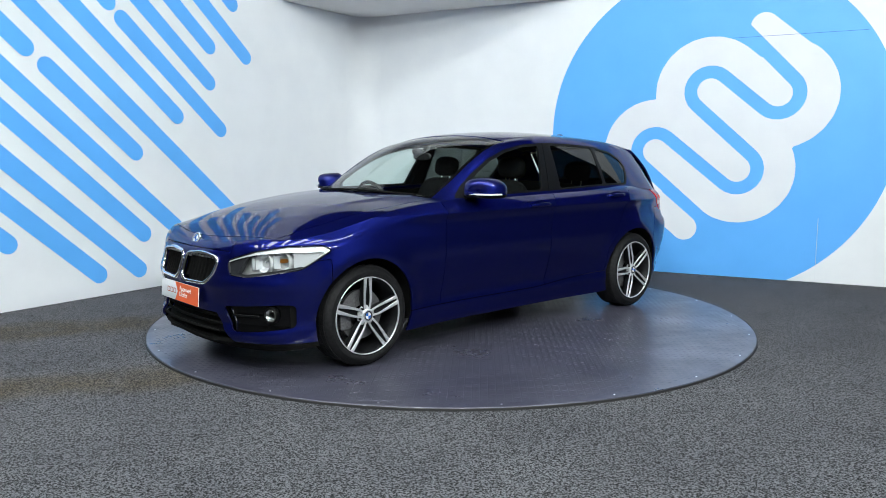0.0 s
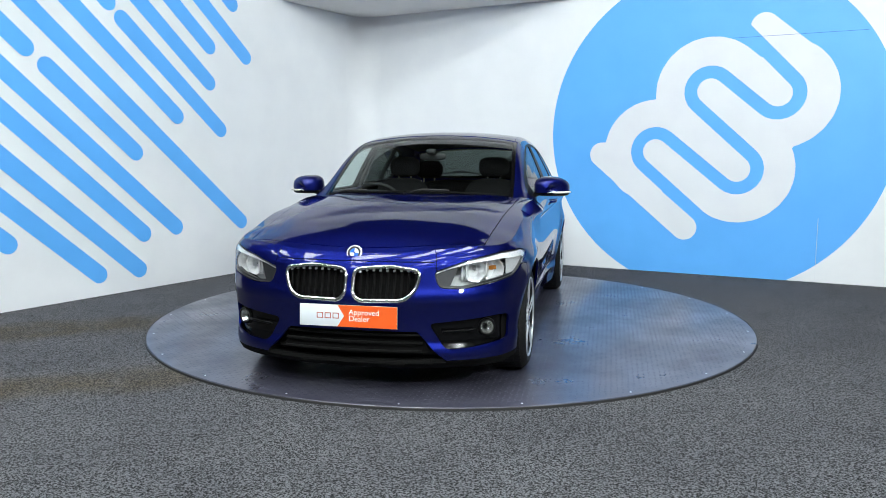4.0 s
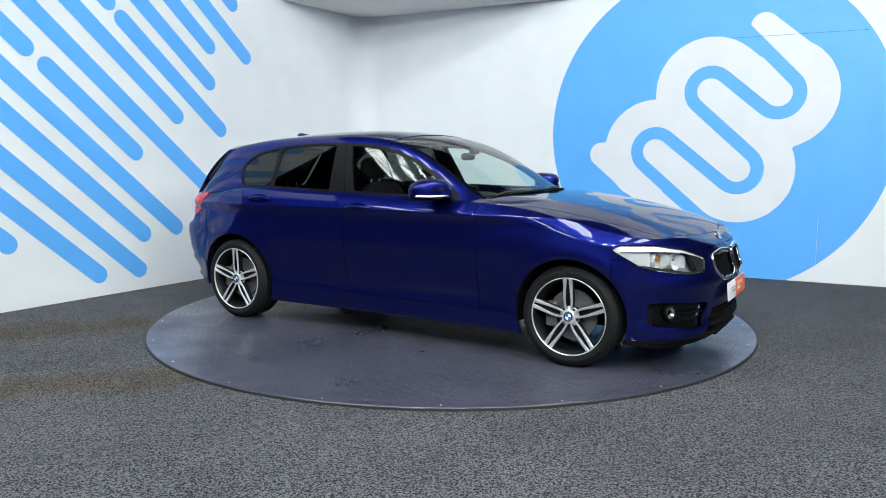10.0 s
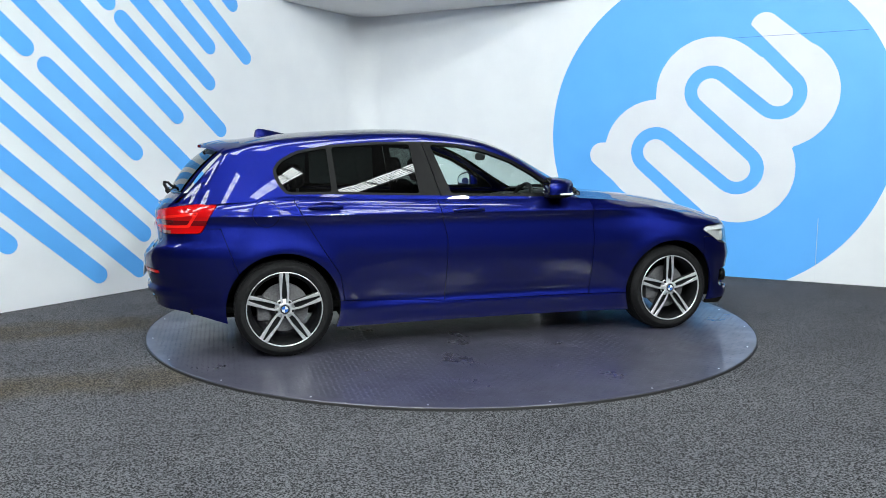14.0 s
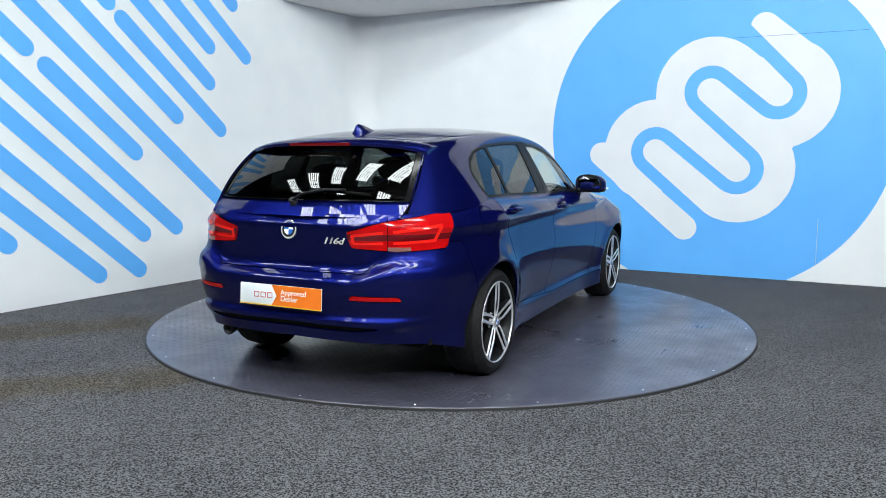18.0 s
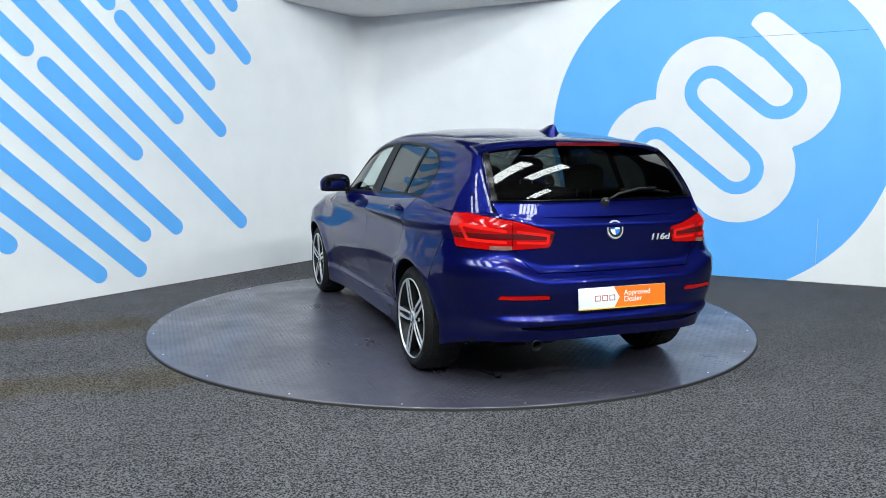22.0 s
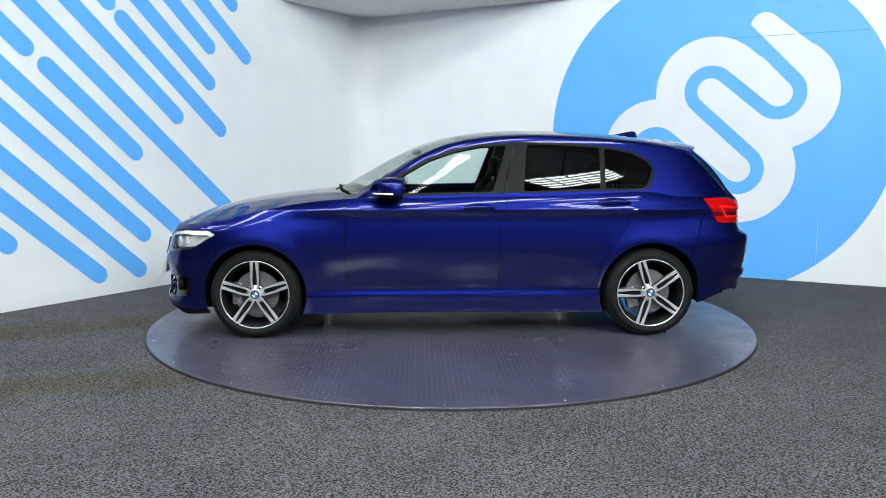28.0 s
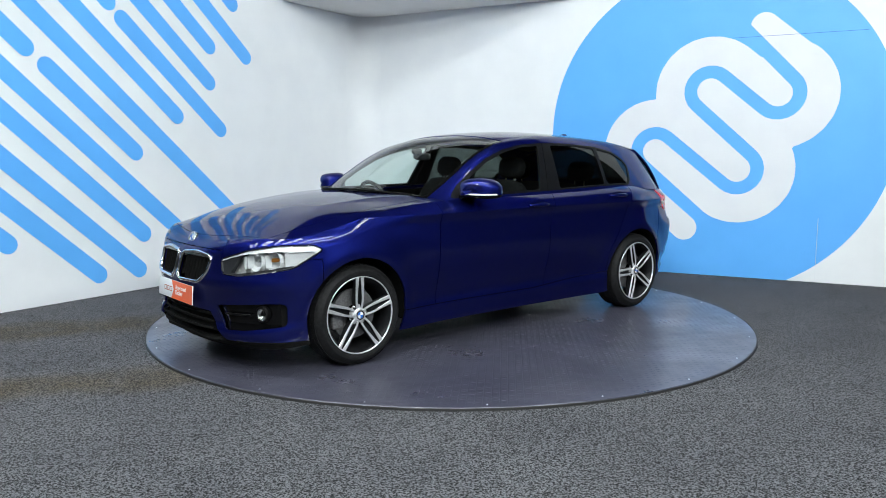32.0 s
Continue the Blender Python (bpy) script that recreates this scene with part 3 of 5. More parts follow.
def plan(s):
    a = np.abs(s)
    p = np.array(PLAN)
    x, y = spline(a, PLAN_S, p[:, 0]), spline(a, PLAN_S, p[:, 1])
    d = 0.004
    tx = spline(np.clip(a + d, 0, HALF), PLAN_S, p[:, 0]) - spline(np.clip(a - d, 0, HALF), PLAN_S, p[:, 0])
    ty = spline(np.clip(a + d, 0, HALF), PLAN_S, p[:, 1]) - spline(np.clip(a - d, 0, HALF), PLAN_S, p[:, 1])
    l = np.hypot(tx, ty) + 1e-9
    return x, y, -ty / l, tx / l


def bonnet_z(x, y):
    w = spline(x, [0.5, 1.3, 1.6, 1.75, 1.9, 2.0, 2.1], [0.80, 0.80, 0.80, 0.78, 0.76, 0.74, 0.7])
    r = np.clip(np.abs(y) / w, 0, 1.2)
    ridge = 0.006 * np.exp(-((r - 0.62) / 0.13) ** 2) * np.clip((1.9 - x) / 0.6, 0, 1)
    return spline(x, *BONNET) - spline(x, *CROWN) * r ** 2.6 + ridge


def top_edge(s):
    """Height of the wall's upper edge along the plan line."""
    x, y, nx, ny = plan(s)
    front = bonnet_z(np.clip(x - 0.105 * np.abs(nx), 0.5, 2.1), y - 0.07 * ny)
    return np.where(x > 0.62, front, spline(x, *BELT))


def wall(s, z, sink=0.0):
    """The body's outer skin below the belt: point at plan length s (negative on the right-hand side) and height z."""
    x, y, nx, ny = plan(s)
    zt = top_edge(s)
    front, rear, side = np.clip(nx, 0, 1) ** 2, np.clip(-nx, 0, 1) ** 2, ny ** 2
    f = spline(z, [0.10, 0.15, 0.19, 0.23, 0.255, 0.30, 0.40, 0.47, 0.505, 0.535, 0.57, 0.62, 0.70], [0.13, 0.075, 0.018, 0.0, 0.004, 0.022, 0.020, 0.009, 0.001, 0.004, 0.018, 0.032, 0.052])
    # the ledge over the rear bumper sweeps up towards the lamps
    zr = z - 0.060 * np.clip((y - 0.40) / 0.22, 0, 1) ** 1.5 * np.clip((z - 0.52) / 0.08, 0, 1)
    r = spline(zr, [0.15, 0.21, 0.28, 0.36, 0.395, 0.412, 0.445, 0.50, 0.56, 0.60, 0.622, 0.66, 0.70, 0.79, 0.87, 0.885, 0.91, 0.95], [0.12, 0.085, 0.045, 0.022, 0.004, 0.003, 0.024, 0.014, 0.001, 0.0, 0.009, 0.072, 0.088, 0.086, 0.079, 0.078, 0.090, 0.108])
    d = spline(z, [0.12, 0.17, 0.24, 0.275, 0.29, 0.32, 0.40, 0.48, 0.56, 0.64, 0.73, 0.81, 0.845, 0.863, 0.872, 0.882, 0.91, 1.0], [0.104, 0.086, 0.076, 0.070, 0.073, 0.080, 0.059, 0.036, 0.019, 0.0110, 0.0145, 0.0195, 0.0125, 0.0045, 0.0, 0.0045, 0.018, 0.036])
    ends = np.clip((np.abs(x) - 1.6) / 0.25, 0, 1)
    d = d * (1 - np.where(x > 0, 0.75, 0.25) * ends) + 0.070 * np.clip((-1.25 - x) / 0.5, 0, 1) * np.clip((z - 0.62) / 0.34, 0, 1) ** 1.3
    tuck = 0.055 * np.clip((-1.70 - x) / 0.3, 0, 1) * np.clip((0.50 - z) / 0.22, 0, 1) ** 1.4
    d = d + tuck
    r = r + 0.5 * tuck
    # the front wing rolls over softly towards the bonnet
    d = d + 0.055 * np.clip((x - 0.72) / 0.35, 0, 1) * np.clip((1.75 - x) / 0.2, 0, 1) * np.clip((z - 0.66) / 0.27, 0, 1) ** 2
    # flared wheel arches
    for hx in (HUB_X, -HUB_X):
        q = np.hypot(x - hx, z - HUB_Z)
        near = np.exp(-(np.clip(q - 0.34, 0, 9) / 0.26) ** 2)
        d = 0.012 + (d - 0.012) * (1 - 0.45 * near * np.clip((0.80 - z) / 0.2, 0, 1))
        d = d - 0.014 * np.exp(-((q - 0.36) / 0.07) ** 2) * np.clip((z - 0.15) / 0.2, 0, 1)
    gap = np.clip(zt - z, 0, 1)
    lip = np.clip(1 - gap / 0.085, 0, 1) ** 2
    belt = np.clip(1 - gap / 0.07, 0, 1) ** 2
    inset = front * (f + 0.055 * lip) + rear * (r + 0.02 * lip) + side * (d + 0.05 * np.where(x > 0.62, lip, belt)) + sink
    return x - nx * inset, (y - ny * inset) * np.sign(s + 1e-12), z


def wall_grid(low, sink=0.0, top=0.0, ns=900, nz=110):
    S = np.linspace(-HALF, HALF, ns)
    v = np.linspace(0, 1, nz)
    zt = top_edge(S) - top
    zb = low(S)
    SS, VV = np.meshgrid(S, v, indexing="ij")
    Z = zb[:, None] + (zt - zb)[:, None] * VV
    X, Y, Z = wall(SS.ravel(), Z.ravel(), sink)
    V, F = grid_mesh(np.stack([X, Y, Z, SS.ravel(), np.abs(SS.ravel())], -1).reshape(ns, nz, 5))
    # close the ring at the nose
    F = np.where(F >= (ns - 1) * nz, F - (ns - 1) * nz, F)
    return V[: (ns - 1) * nz], F


def bottom(s):
    x, y, nx, ny = plan(s)
    return spline(x, [-2.2, -1.9, -1.65, -1.0, 0, 0.95, 1.65, 1.9, 2.12], [0.305, 0.275, 0.215, 0.165, 0.160, 0.160, 0.170, 0.150, 0.140])


def s_at(z, x=None, y=None, front=True):
    """Plan length at which the skin at height z has this x (on the side) or this y (on the front or rear)."""
    S = np.linspace(0.01, HALF, 2000)
    X, Y, _ = wall(S, np.full_like(S, z))
    if x is not None:
        k = np.argsort(X)
        return float(np.interp(x, X[k], S[k]))
    sel = (X > 0.8) if front else (X < -0.8)
    k = np.argsort(Y[sel])
    return float(np.interp(y, Y[sel][k], S[sel][k]))


def surf(s, z, out=0.0):
    return Vector([float(c) for c in wall(np.array([s]), np.array([z]), -out) for c in np.atleast_1d(c)][:3])


# greenhouse: matched points on the belt, the roof rail and the middle line
BELT_P = [(0.70, 0.775, 0.93), (0.50, 0.79, 0.935), (0.27, 0.797, 0.94), (0.08, 0.799, 0.943), (-0.08, 0.80, 0.946), (-0.30, 0.801, 0.95), (-0.55, 0.803, 0.955),
          (-0.9, 0.806, 0.962), (-1.25, 0.803, 0.967), (-1.6, 0.775, 0.955), (-1.82, 0.712, 0.938), (-1.968, 0.622, 0.925)]
RAIL_P = [(0.70, 0.70, 0.94), (0.50, 0.685, 1.055), (0.27, 0.660, 1.200), (0.08, 0.640, 1.290), (-0.08, 0.628, 1.332), (-0.30, 0.615, 1.362), (-0.55, 0.607, 1.373),
          (-0.9, 0.60, 1.364), (-1.25, 0.600, 1.340), (-1.48, 0.590, 1.312), (-1.605, 0.578, 1.288), (-1.660, 0.569, 1.272)]
MID_P = [(0.90, 0.955), (0.62, 1.115), (0.36, 1.255), (0.15, 1.340), (-0.04, 1.382), (-0.28, 1.412), (-0.55, 1.422), (-0.9, 1.412), (-1.25, 1.388), (-1.52, 1.356), (-1.66, 1.335), (-1.75, 1.318)]


def greenhouse(nt=260):
    k = np.arange(len(BELT_P))
    t = np.linspace(0, len(k) - 1, nt)
    B, R, M = (np.stack([spline(t, k, np.array(p)[:, i]) for i in range(len(p[0]))], 1) for p in (BELT_P, RAIL_P, MID_P))
    rows = []
    v1, v2 = np.linspace(0, 1, 34), np.linspace(0, 1, 44)[1:]
    for i in range(nt):
        b, r, m = B[i], R[i], M[i]
        side = [(b + (r - b) * v) + np.array([0, 0.040 * v * (1 - v), 0]) for v in v1]
        over = []
        for v in v2:
            y = r[1] * (1 - v)
            q = (1 - v) ** 2.3
            over.append(np.array([m[0] + (r[0] - m[0]) * (1 - v) ** 2, y, m[1] + (r[2] - m[1]) * q]))
        line = np.array(side + over)
        for _ in range(10):
            sm = line.copy()
            sm[1:-1] = line[1:-1] * 0.5 + (line[:-2] + line[2:]) * 0.25
            lo, hi = 28, 42
            line[lo:hi] = sm[lo:hi]
        half = np.concatenate([line, line[-2::-1] * np.array([1, -1, 1])])
        par = np.concatenate([v1, 1 + v2])
        par = np.concatenate([par, par[-2::-1]])
        rows.append(np.concatenate([half, np.full((len(half), 1), t[i]), par[:, None]], 1))
    G = np.array(rows)
    return grid_mesh(G[:, ::-1])


# rear screen and tailgate top
REAR_EDGE = [(-1.665, 0.563, 1.272), (-1.917, 0.622, 1.003), (-2.0, 0.605, 0.922)]
REAR_MID = [(-1.750, 1.300), (-2.026, 1.003), (-2.092, 0.922)]


def rear_screen(nt=80, nv=91):
    """A gently bowed pane from the spoiler down to t = 3, then the painted ledge to t = 4."""
    t = np.linspace(0, 4, nt)
    g, k = np.clip(t / 3, 0, 1)[:, None], np.clip(t - 3, 0, 1)[:, None]
    bow = 4 * g * (1 - g)
    E, M = np.array(REAR_EDGE), np.array(REAR_MID)
    E = E[0] + (E[1] - E[0]) * g + (E[2] - E[1]) * k + bow * np.array((-0.012, 0.012, 0.010))
    M = M[0] + (M[1] - M[0]) * g + (M[2] - M[1]) * k + bow * np.array((-0.026, 0.024))
    v = np.linspace(-1, 1, nv)
    a = np.abs(v)[None, :] ** 2.2
    X = M[:, :1] + (E[:, :1] - M[:, :1]) * a
    Z = M[:, 1:] + (E[:, 2:] - M[:, 1:]) * a
    Y = E[:, 1:2] * v[None, :]
    return grid_mesh(np.stack([X, Y, Z, np.repeat(t[:, None], nv, 1), np.repeat(v[None, :], nt, 0)], -1)[:, ::-1])


def build_car():
    car = new("hatchback_car")
    tagged(car, "dark blue metallic five-door hatchback with machined alloy wheels on the turntable", "car")
    G = 0.0022
    body = wall_grid(bottom)
    X, Y, Z, S, A = range(5)

    def cols(m):
        return [m[0][:, i] for i in range(5)]

    # wheel openings
    for hx, r in ((HUB_X, 0.343), (-HUB_X, 0.347)):
        x, y, z, s, a = cols(body)
        body = clip(body, np.where(np.abs(y) > 0.55, np.hypot(x - hx, z - HUB_Z) - r, 1.0))

    def take(field, gap=G):
        """Cuts a panel out of what is left of the body, with a shut line round it."""
        nonlocal body
        f = field(*cols(body))
        piece = clip(body, f - gap)
        body = clip(body, -f - gap)
        return piece

    def sides(name, piece, material, label="", **kw):
        left, right = clip(piece, piece[0][:, Y]), clip(piece, -piece[0][:, Y])
        return [skin(name, m, material, car, label, **kw) for m in (left, right)]

    def poly(pts, r=0.015):
        pp = rounded(pts, r)
        return lambda x, y, z, s, a: sdf_poly(a, z, pp)

    F, Rr = True, False
    # head lamps, in plan length and height
    head = [(s_at(0.655, y=0.425), 0.652), (s_at(0.72, y=0.60), 0.712), (s_at(0.74, y=0.74), 0.742), (s_at(0.735, x=1.64), 0.742), (s_at(0.71, x=1.585), 0.712),
            (s_at(0.62, x=1.76), 0.612), (s_at(0.59, y=0.70), 0.588), (s_at(0.565, y=0.57), 0.566), (s_at(0.57, y=0.455), 0.572)]
    head_l = take(poly(head, 0.03))
    # tail lamps
    tail = [(s_at(0.856, y=0.345, front=Rr), 0.858), (s_at(0.90, y=0.55, front=Rr), 0.914), (s_at(0.94, y=0.70, front=Rr), 0.944), (s_at(0.93, x=-1.72), 0.944),
            (s_at(0.78, x=-1.82), 0.772), (s_at(0.78, y=0.60, front=Rr), 0.763), (s_at(0.78, y=0.37, front=Rr), 0.777)]
    tails = take(poly(tail, 0.02))
    split = s_at(0.85, y=0.558, front=Rr)
    kid = [(s_at(0.67, y=0.020), 0.664), (s_at(0.68, y=0.20), 0.680), (s_at(0.67, y=0.362), 0.658), (s_at(0.58, y=0.340), 0.565), (s_at(0.51, y=0.285), 0.512), (s_at(0.51, y=0.055), 0.508), (s_at(0.56, y=0.020), 0.54)]
    kidneys = take(poly(kid, 0.04))
    fog = [(s_at(0.39, y=0.405), 0.388), (s_at(0.39, y=0.72), 0.416), (s_at(0.38, x=1.79), 0.412), (s_at(0.30, x=1.79), 0.290), (s_at(0.28, y=0.60), 0.262), (s_at(0.28, y=0.485), 0.258)]
    fogs = take(poly(fog, 0.03))
    inta = [(HALF + 0.3, 0.350), (s_at(0.34, y=0.345), 0.345), (s_at(0.26, y=0.43), 0.250), (s_at(0.2, y=0.50), 0.185), (HALF + 0.3, 0.170)]
    intake = take(poly(inta, 0.01))
    lip = take(lambda x, y, z, s, a: np.where(x > 1.2, 0.195 - z, -1.0))
    refl = [(s_at(0.54, y=0.41, front=Rr), 0.550), (s_at(0.54, y=0.64, front=Rr), 0.546), (s_at(0.52, y=0.65, front=Rr), 0.522), (s_at(0.52, y=0.40, front=Rr), 0.524)]
    refls = take(poly(refl, 0.008))
    strip = [(-0.3, 0.394), (s_at(0.39, y=0.40, front=Rr), 0.388), (s_at(0.39, y=0.53, front=Rr), 0.382), (s_at(0.39, y=0.54, front=Rr), 0.374), (s_at(0.37, y=0.40, front=Rr), 0.359), (-0.3, 0.366)]
    strips = take(poly(strip, 0.012))
    gate = [(-0.3, 1.2), (s_at(0.94, y=0.56, front=Rr), 1.2), (split, 0.93), (split, 0.775), (s_at(0.70, y=0.50, front=Rr), 0.700), (s_at(0.66, y=0.45, front=Rr), 0.652), (-0.3, 0.648)]
    gates = take(poly(gate, 0.02))
    skin("tailgate", gates, PAINT, car, "blue tailgate panel")
    rear = take(lambda x, y, z, s, a: np.minimum(-1.60 - x - 0.35 * np.clip(z - 0.5, 0, 1), np.where(np.abs(y) > 0.52, 0.80 - z, 0.70 - z + np.abs(y) * 0.115)))
    skin("rear_bumper", rear, PAINT, car, "blue rear bumper")
    lamp_in = s_at(0.655, y=0.43)
    nose = take(lambda x, y, z, s, a: np.minimum(x - 1.60 - 0.2 * np.clip(0.45 - z, 0, 1), np.where(a > lamp_in, 0.700, 0.66) - z))
    skin("front_bumper", nose, PAINT, car, "blue front bumper")
    skin("nose_edge", take(lambda x, y, z, s, a: a - lamp_in + 0.01), PAINT, car)
    sills = take(lambda x, y, z, s, a: np.minimum(np.minimum(0.285 + np.clip(-0.2 - x, 0, 1) * 0.06 - z, 1.1 - x), x + 1.1))
    sides("sill", sills, PAINT)
    fd = [(0.722, 1.2), (0.722, 0.861), (0.735, 0.70), (0.731, 0.2), (-0.307, 0.2), (-0.304, 0.707), (-0.340, 0.86), (-0.375, 0.99), (-0.375, 1.2)]
    front_doors = sides("front_door", take(lambda x, y, z, s, a: np.where(np.abs(y) > 0.5, sdf_poly(x, z, fd), -1)), PAINT)
    rd = [(-0.30, 1.2), (-0.30, 0.2), (-0.95, 0.2), (-1.00, 0.50), (-1.078, 0.621), (-1.171, 0.773), (-1.270, 0.957), (-1.27, 1.2)]
    rear_doors = sides("rear_door", take(lambda x, y, z, s, a: np.where(np.abs(y) > 0.5, sdf_poly(x, z, rd), -1)), PAINT)
    sides("front_wing", take(lambda x, y, z, s, a: np.where(np.abs(y) > 0.3, x - 0.5, -1.0)), PAINT)
    # round filler flap on the right-hand wing
    fx, fy, fz = body[0][:, 0], body[0][:, 1], body[0][:, 2]
    ff = np.where(fy < -0.5, 0.078 - np.hypot(fx - FLAP[0], fz - FLAP[1]), -1.0)
    skin("filler_flap", clip(body, ff - 0.0018), PAINT, car, "round blue filler flap")
    body = clip(body, -ff - 0.0018)
    ahead = np.minimum(body[0][:, 0] + 1.25, 0.62 - body[0][:, 2])
    sides("arch_lip", clip(body, ahead), PAINT)
    sides("rear_wing", clip(body, -ahead), PAINT)

    # black shell behind the gaps, with the wheel openings left free
    shell = wall_grid(lambda s: bottom(s) + 0.02, sink=0.022, top=0.03, ns=420, nz=30)
    for hx in (HUB_X, -HUB_X):
        x, y = shell[0][:, 0], shell[0][:, 1]
        shell = clip(shell, np.where(np.abs(y) > 0.55, np.hypot(x - hx, shell[0][:, 2] - HUB_Z) - 0.345, 1.0))
    hole = np.maximum(shell[0][:, 4] - np.where(shell[0][:, 2] > 0.5, HALF - 1.22, HALF - 0.85), 0) * np.where(shell[0][:, 2] < 0.79, 1, 0)
    shell = clip(shell, 0.004 - hole)
    skin("inner_shell", shell, LINER, car, "black inner body shell", lip=0)
    back = wall_grid(lambda s: bottom(s) + 0.02, sink=0.16, top=0.03, ns=420, nz=24)
    back = clip(back, back[0][:, 0] - 1.66)
    skin("front_carrier", back, LINER, car, "black carrier behind the grille", lip=0)
    bm = bmesh.new()
    box(bm, (-1.78, -0.60, 0.215), (1.80, 0.60, 0.265), 0.02)
    box(bm, (-0.95, -0.72, 0.20), (0.95, 0.72, 0.26), 0.02)
    part("underbody", bm, LINER, car, "black underbody")
    for hx in (HUB_X, -HUB_X):
        for sy in (1, -1):
            rings = []
            for i in range(33):
                a = math.radians(-12 + 204 * i / 32)
                c, d = math.cos(a), math.sin(a)
                lx, lz = hx + 0.350 * c, HUB_Z + 0.350 * d
                ly = surf(s_at(max(lz, 0.2), x=lx), max(lz, 0.2)).y - 0.015
                rings.append([(lx, sy * ly, lz), (hx + 0.352 * c, sy * 0.58, HUB_Z + 0.352 * d), (hx, sy * 0.575, HUB_Z + 0.02)])
            v, f = ring_loft(rings, closed=False)
            put_mesh("wheel_arch_liner", v, f, LINER, car, angle=30)

    # bonnet
    ss = np.linspace(s_at(0.93, x=0.655), HALF, 150)
    ze = top_edge(ss)
    ex, ey, _ = wall(ss, ze)
    v = np.linspace(-1, 1, 81)
    Yg = ey[:, None] * v[None, :]
    Xg = np.repeat(ex[:, None], 81, 1)
    Zg = bonnet_z(Xg, Yg)
    edge = bonnet_z(ex, ey)
    Zg = Zg + (ze - edge)[:, None] * np.abs(v)[None, :] ** 6
    bon = grid_mesh(np.stack([Xg, Yg, Zg], -1)[:, ::-1])
    bx, by = bon[0][:, 0], bon[0][:, 1]
    inner = 0.70 - 0.05 * np.clip((bx - 1.0) / 0.9, 0, 1) - np.abs(by)
    front_cut = 1.96 - 0.10 * (by / 0.6) ** 2 - bx
    cowl = bx - (0.865 - 0.16 * (np.abs(by) / 0.68) ** 2.2)
    f = np.minimum(np.minimum(inner, front_cut), cowl)
    skin("bonnet", clip(bon, f - 0.002), PAINT, car, "blue bonnet with raised creases")
    rest = clip(bon, -f - 0.002)
    rx, ry = rest[0][:, 0], rest[0][:, 1]
    cow = clip(rest, (0.865 - 0.16 * (np.abs(ry) / 0.68) ** 2.2) - 0.002 - rx + np.where(np.abs(ry) > 0.70, -1, 0))
    skin("scuttle", cow, MATT, car, "black plastic scuttle panel", push=0.012)
    top = clip(rest, rx - (0.865 - 0.16 * (np.abs(ry) / 0.68) ** 2.2) + np.where(np.abs(ry) > 0.70, 1, 0))
    nosef = 1.80 - top[0][:, 0]
    skin("nose_panel", clip(top, -nosef), PAINT, car)
    sides("front_wing_top", clip(top, nosef), PAINT)

    # greenhouse
    gh = greenhouse()

    def gcols(m):
        return [m[0][:, i] for i in range(5)]

    dlo = [(0.585, 0.956), (0.05, 0.970), (-0.60, 0.985), (-1.03, 0.997), (-1.315, 0.998), (-1.365, 1.06), (-1.392, 1.145), (-1.355, 1.200), (-1.25, 1.262), (-1.024, 1.303), (-0.70, 1.323), (-0.45, 1.326),
           (-0.20, 1.313), (0.0, 1.277), (0.18, 1.214), (0.36, 1.116), (0.50, 1.026)]
    x, y, z, t, v = gcols(gh)
    fd_ = np.where(v < 1.04, sdf_poly(x, z, rounded(dlo, 0.03)), -0.05)
    side_win = clip(gh, fd_)
    gh = clip(gh, -fd_)
    panes = {"front_window": [(0.44, 0.985), (0.255, 0.983), (-0.262, 0.992), (-0.372, 1.304), (-0.19, 1.294), (0.0, 1.256), (0.17, 1.196), (0.33, 1.108), (0.42, 1.045)],
             "rear_window": [(-0.475, 0.995), (-1.000, 1.012), (-1.018, 1.288), (-0.70, 1.307), (-0.510, 1.308)],
             "quarter_window": [(-1.035, 1.013), (-1.305, 1.014), (-1.345, 1.07), (-1.372, 1.145), (-1.338, 1.192), (-1.24, 1.247), (-1.050, 1.284)]}
    for name, pts in panes.items():
        fw = sdf_poly(side_win[0][:, 0], side_win[0][:, 2], rounded(pts, 0.018))
        pane = clip(side_win, fw)
        side_win = clip(side_win, -fw)
        for ob in sides(name, pane, SIDE if name == "front_window" else PRIVACY, "clear green-tinted side glass" if name == "front_window" else "dark privacy glass", lip=0, push=0.004):
            ob.visible_shadow = False
    cutx = side_win[0][:, 0] + 0.335 + (side_win[0][:, 2] - 0.98) * 0.27
    sides("front_door_frame", clip(side_win, cutx - 0.0025), BLACK, "black front door window frame", lip=0.02)
    sides("rear_door_frame", clip(side_win, -cutx - 0.0025), BLACK, "black rear door window frame", lip=0.02)
    x, y, z, t, v = gcols(gh)
    # windscreen: between the pillars, from the scuttle to the roof's leading edge
    edge_v = 1.055
    ft = np.minimum(4.10 - t + 0.55 * (np.clip((2 - v), 0, 1)) ** 2 * -0.3, (v - edge_v) * 0.6)
    ws = clip(gh, ft - 0.002)
    gh = clip(gh, -ft - 0.002)
    band = ws[0]
    fin_ = np.minimum(np.minimum(4.085 - band[:, 3], (band[:, 4] - edge_v - 0.035) * 0.6), band[:, 3] - 0.22)
    wsg = clip(ws, fin_)
    skin("windscreen_border", clip(ws, -fin_), DEEP_BLACK, car, "black windscreen border", push=0.003)
    w = skin("windscreen", wsg, SCREEN, car, "clear windscreen", lip=0, push=0.003)
    w.visible_shadow = False
    x, y, z, t, v = gcols(gh)
    fr = np.minimum((v - 1.085) * 0.6, np.where(t > 3.5, 1.0, -1.0))
    roof = clip(gh, fr - 0.001)
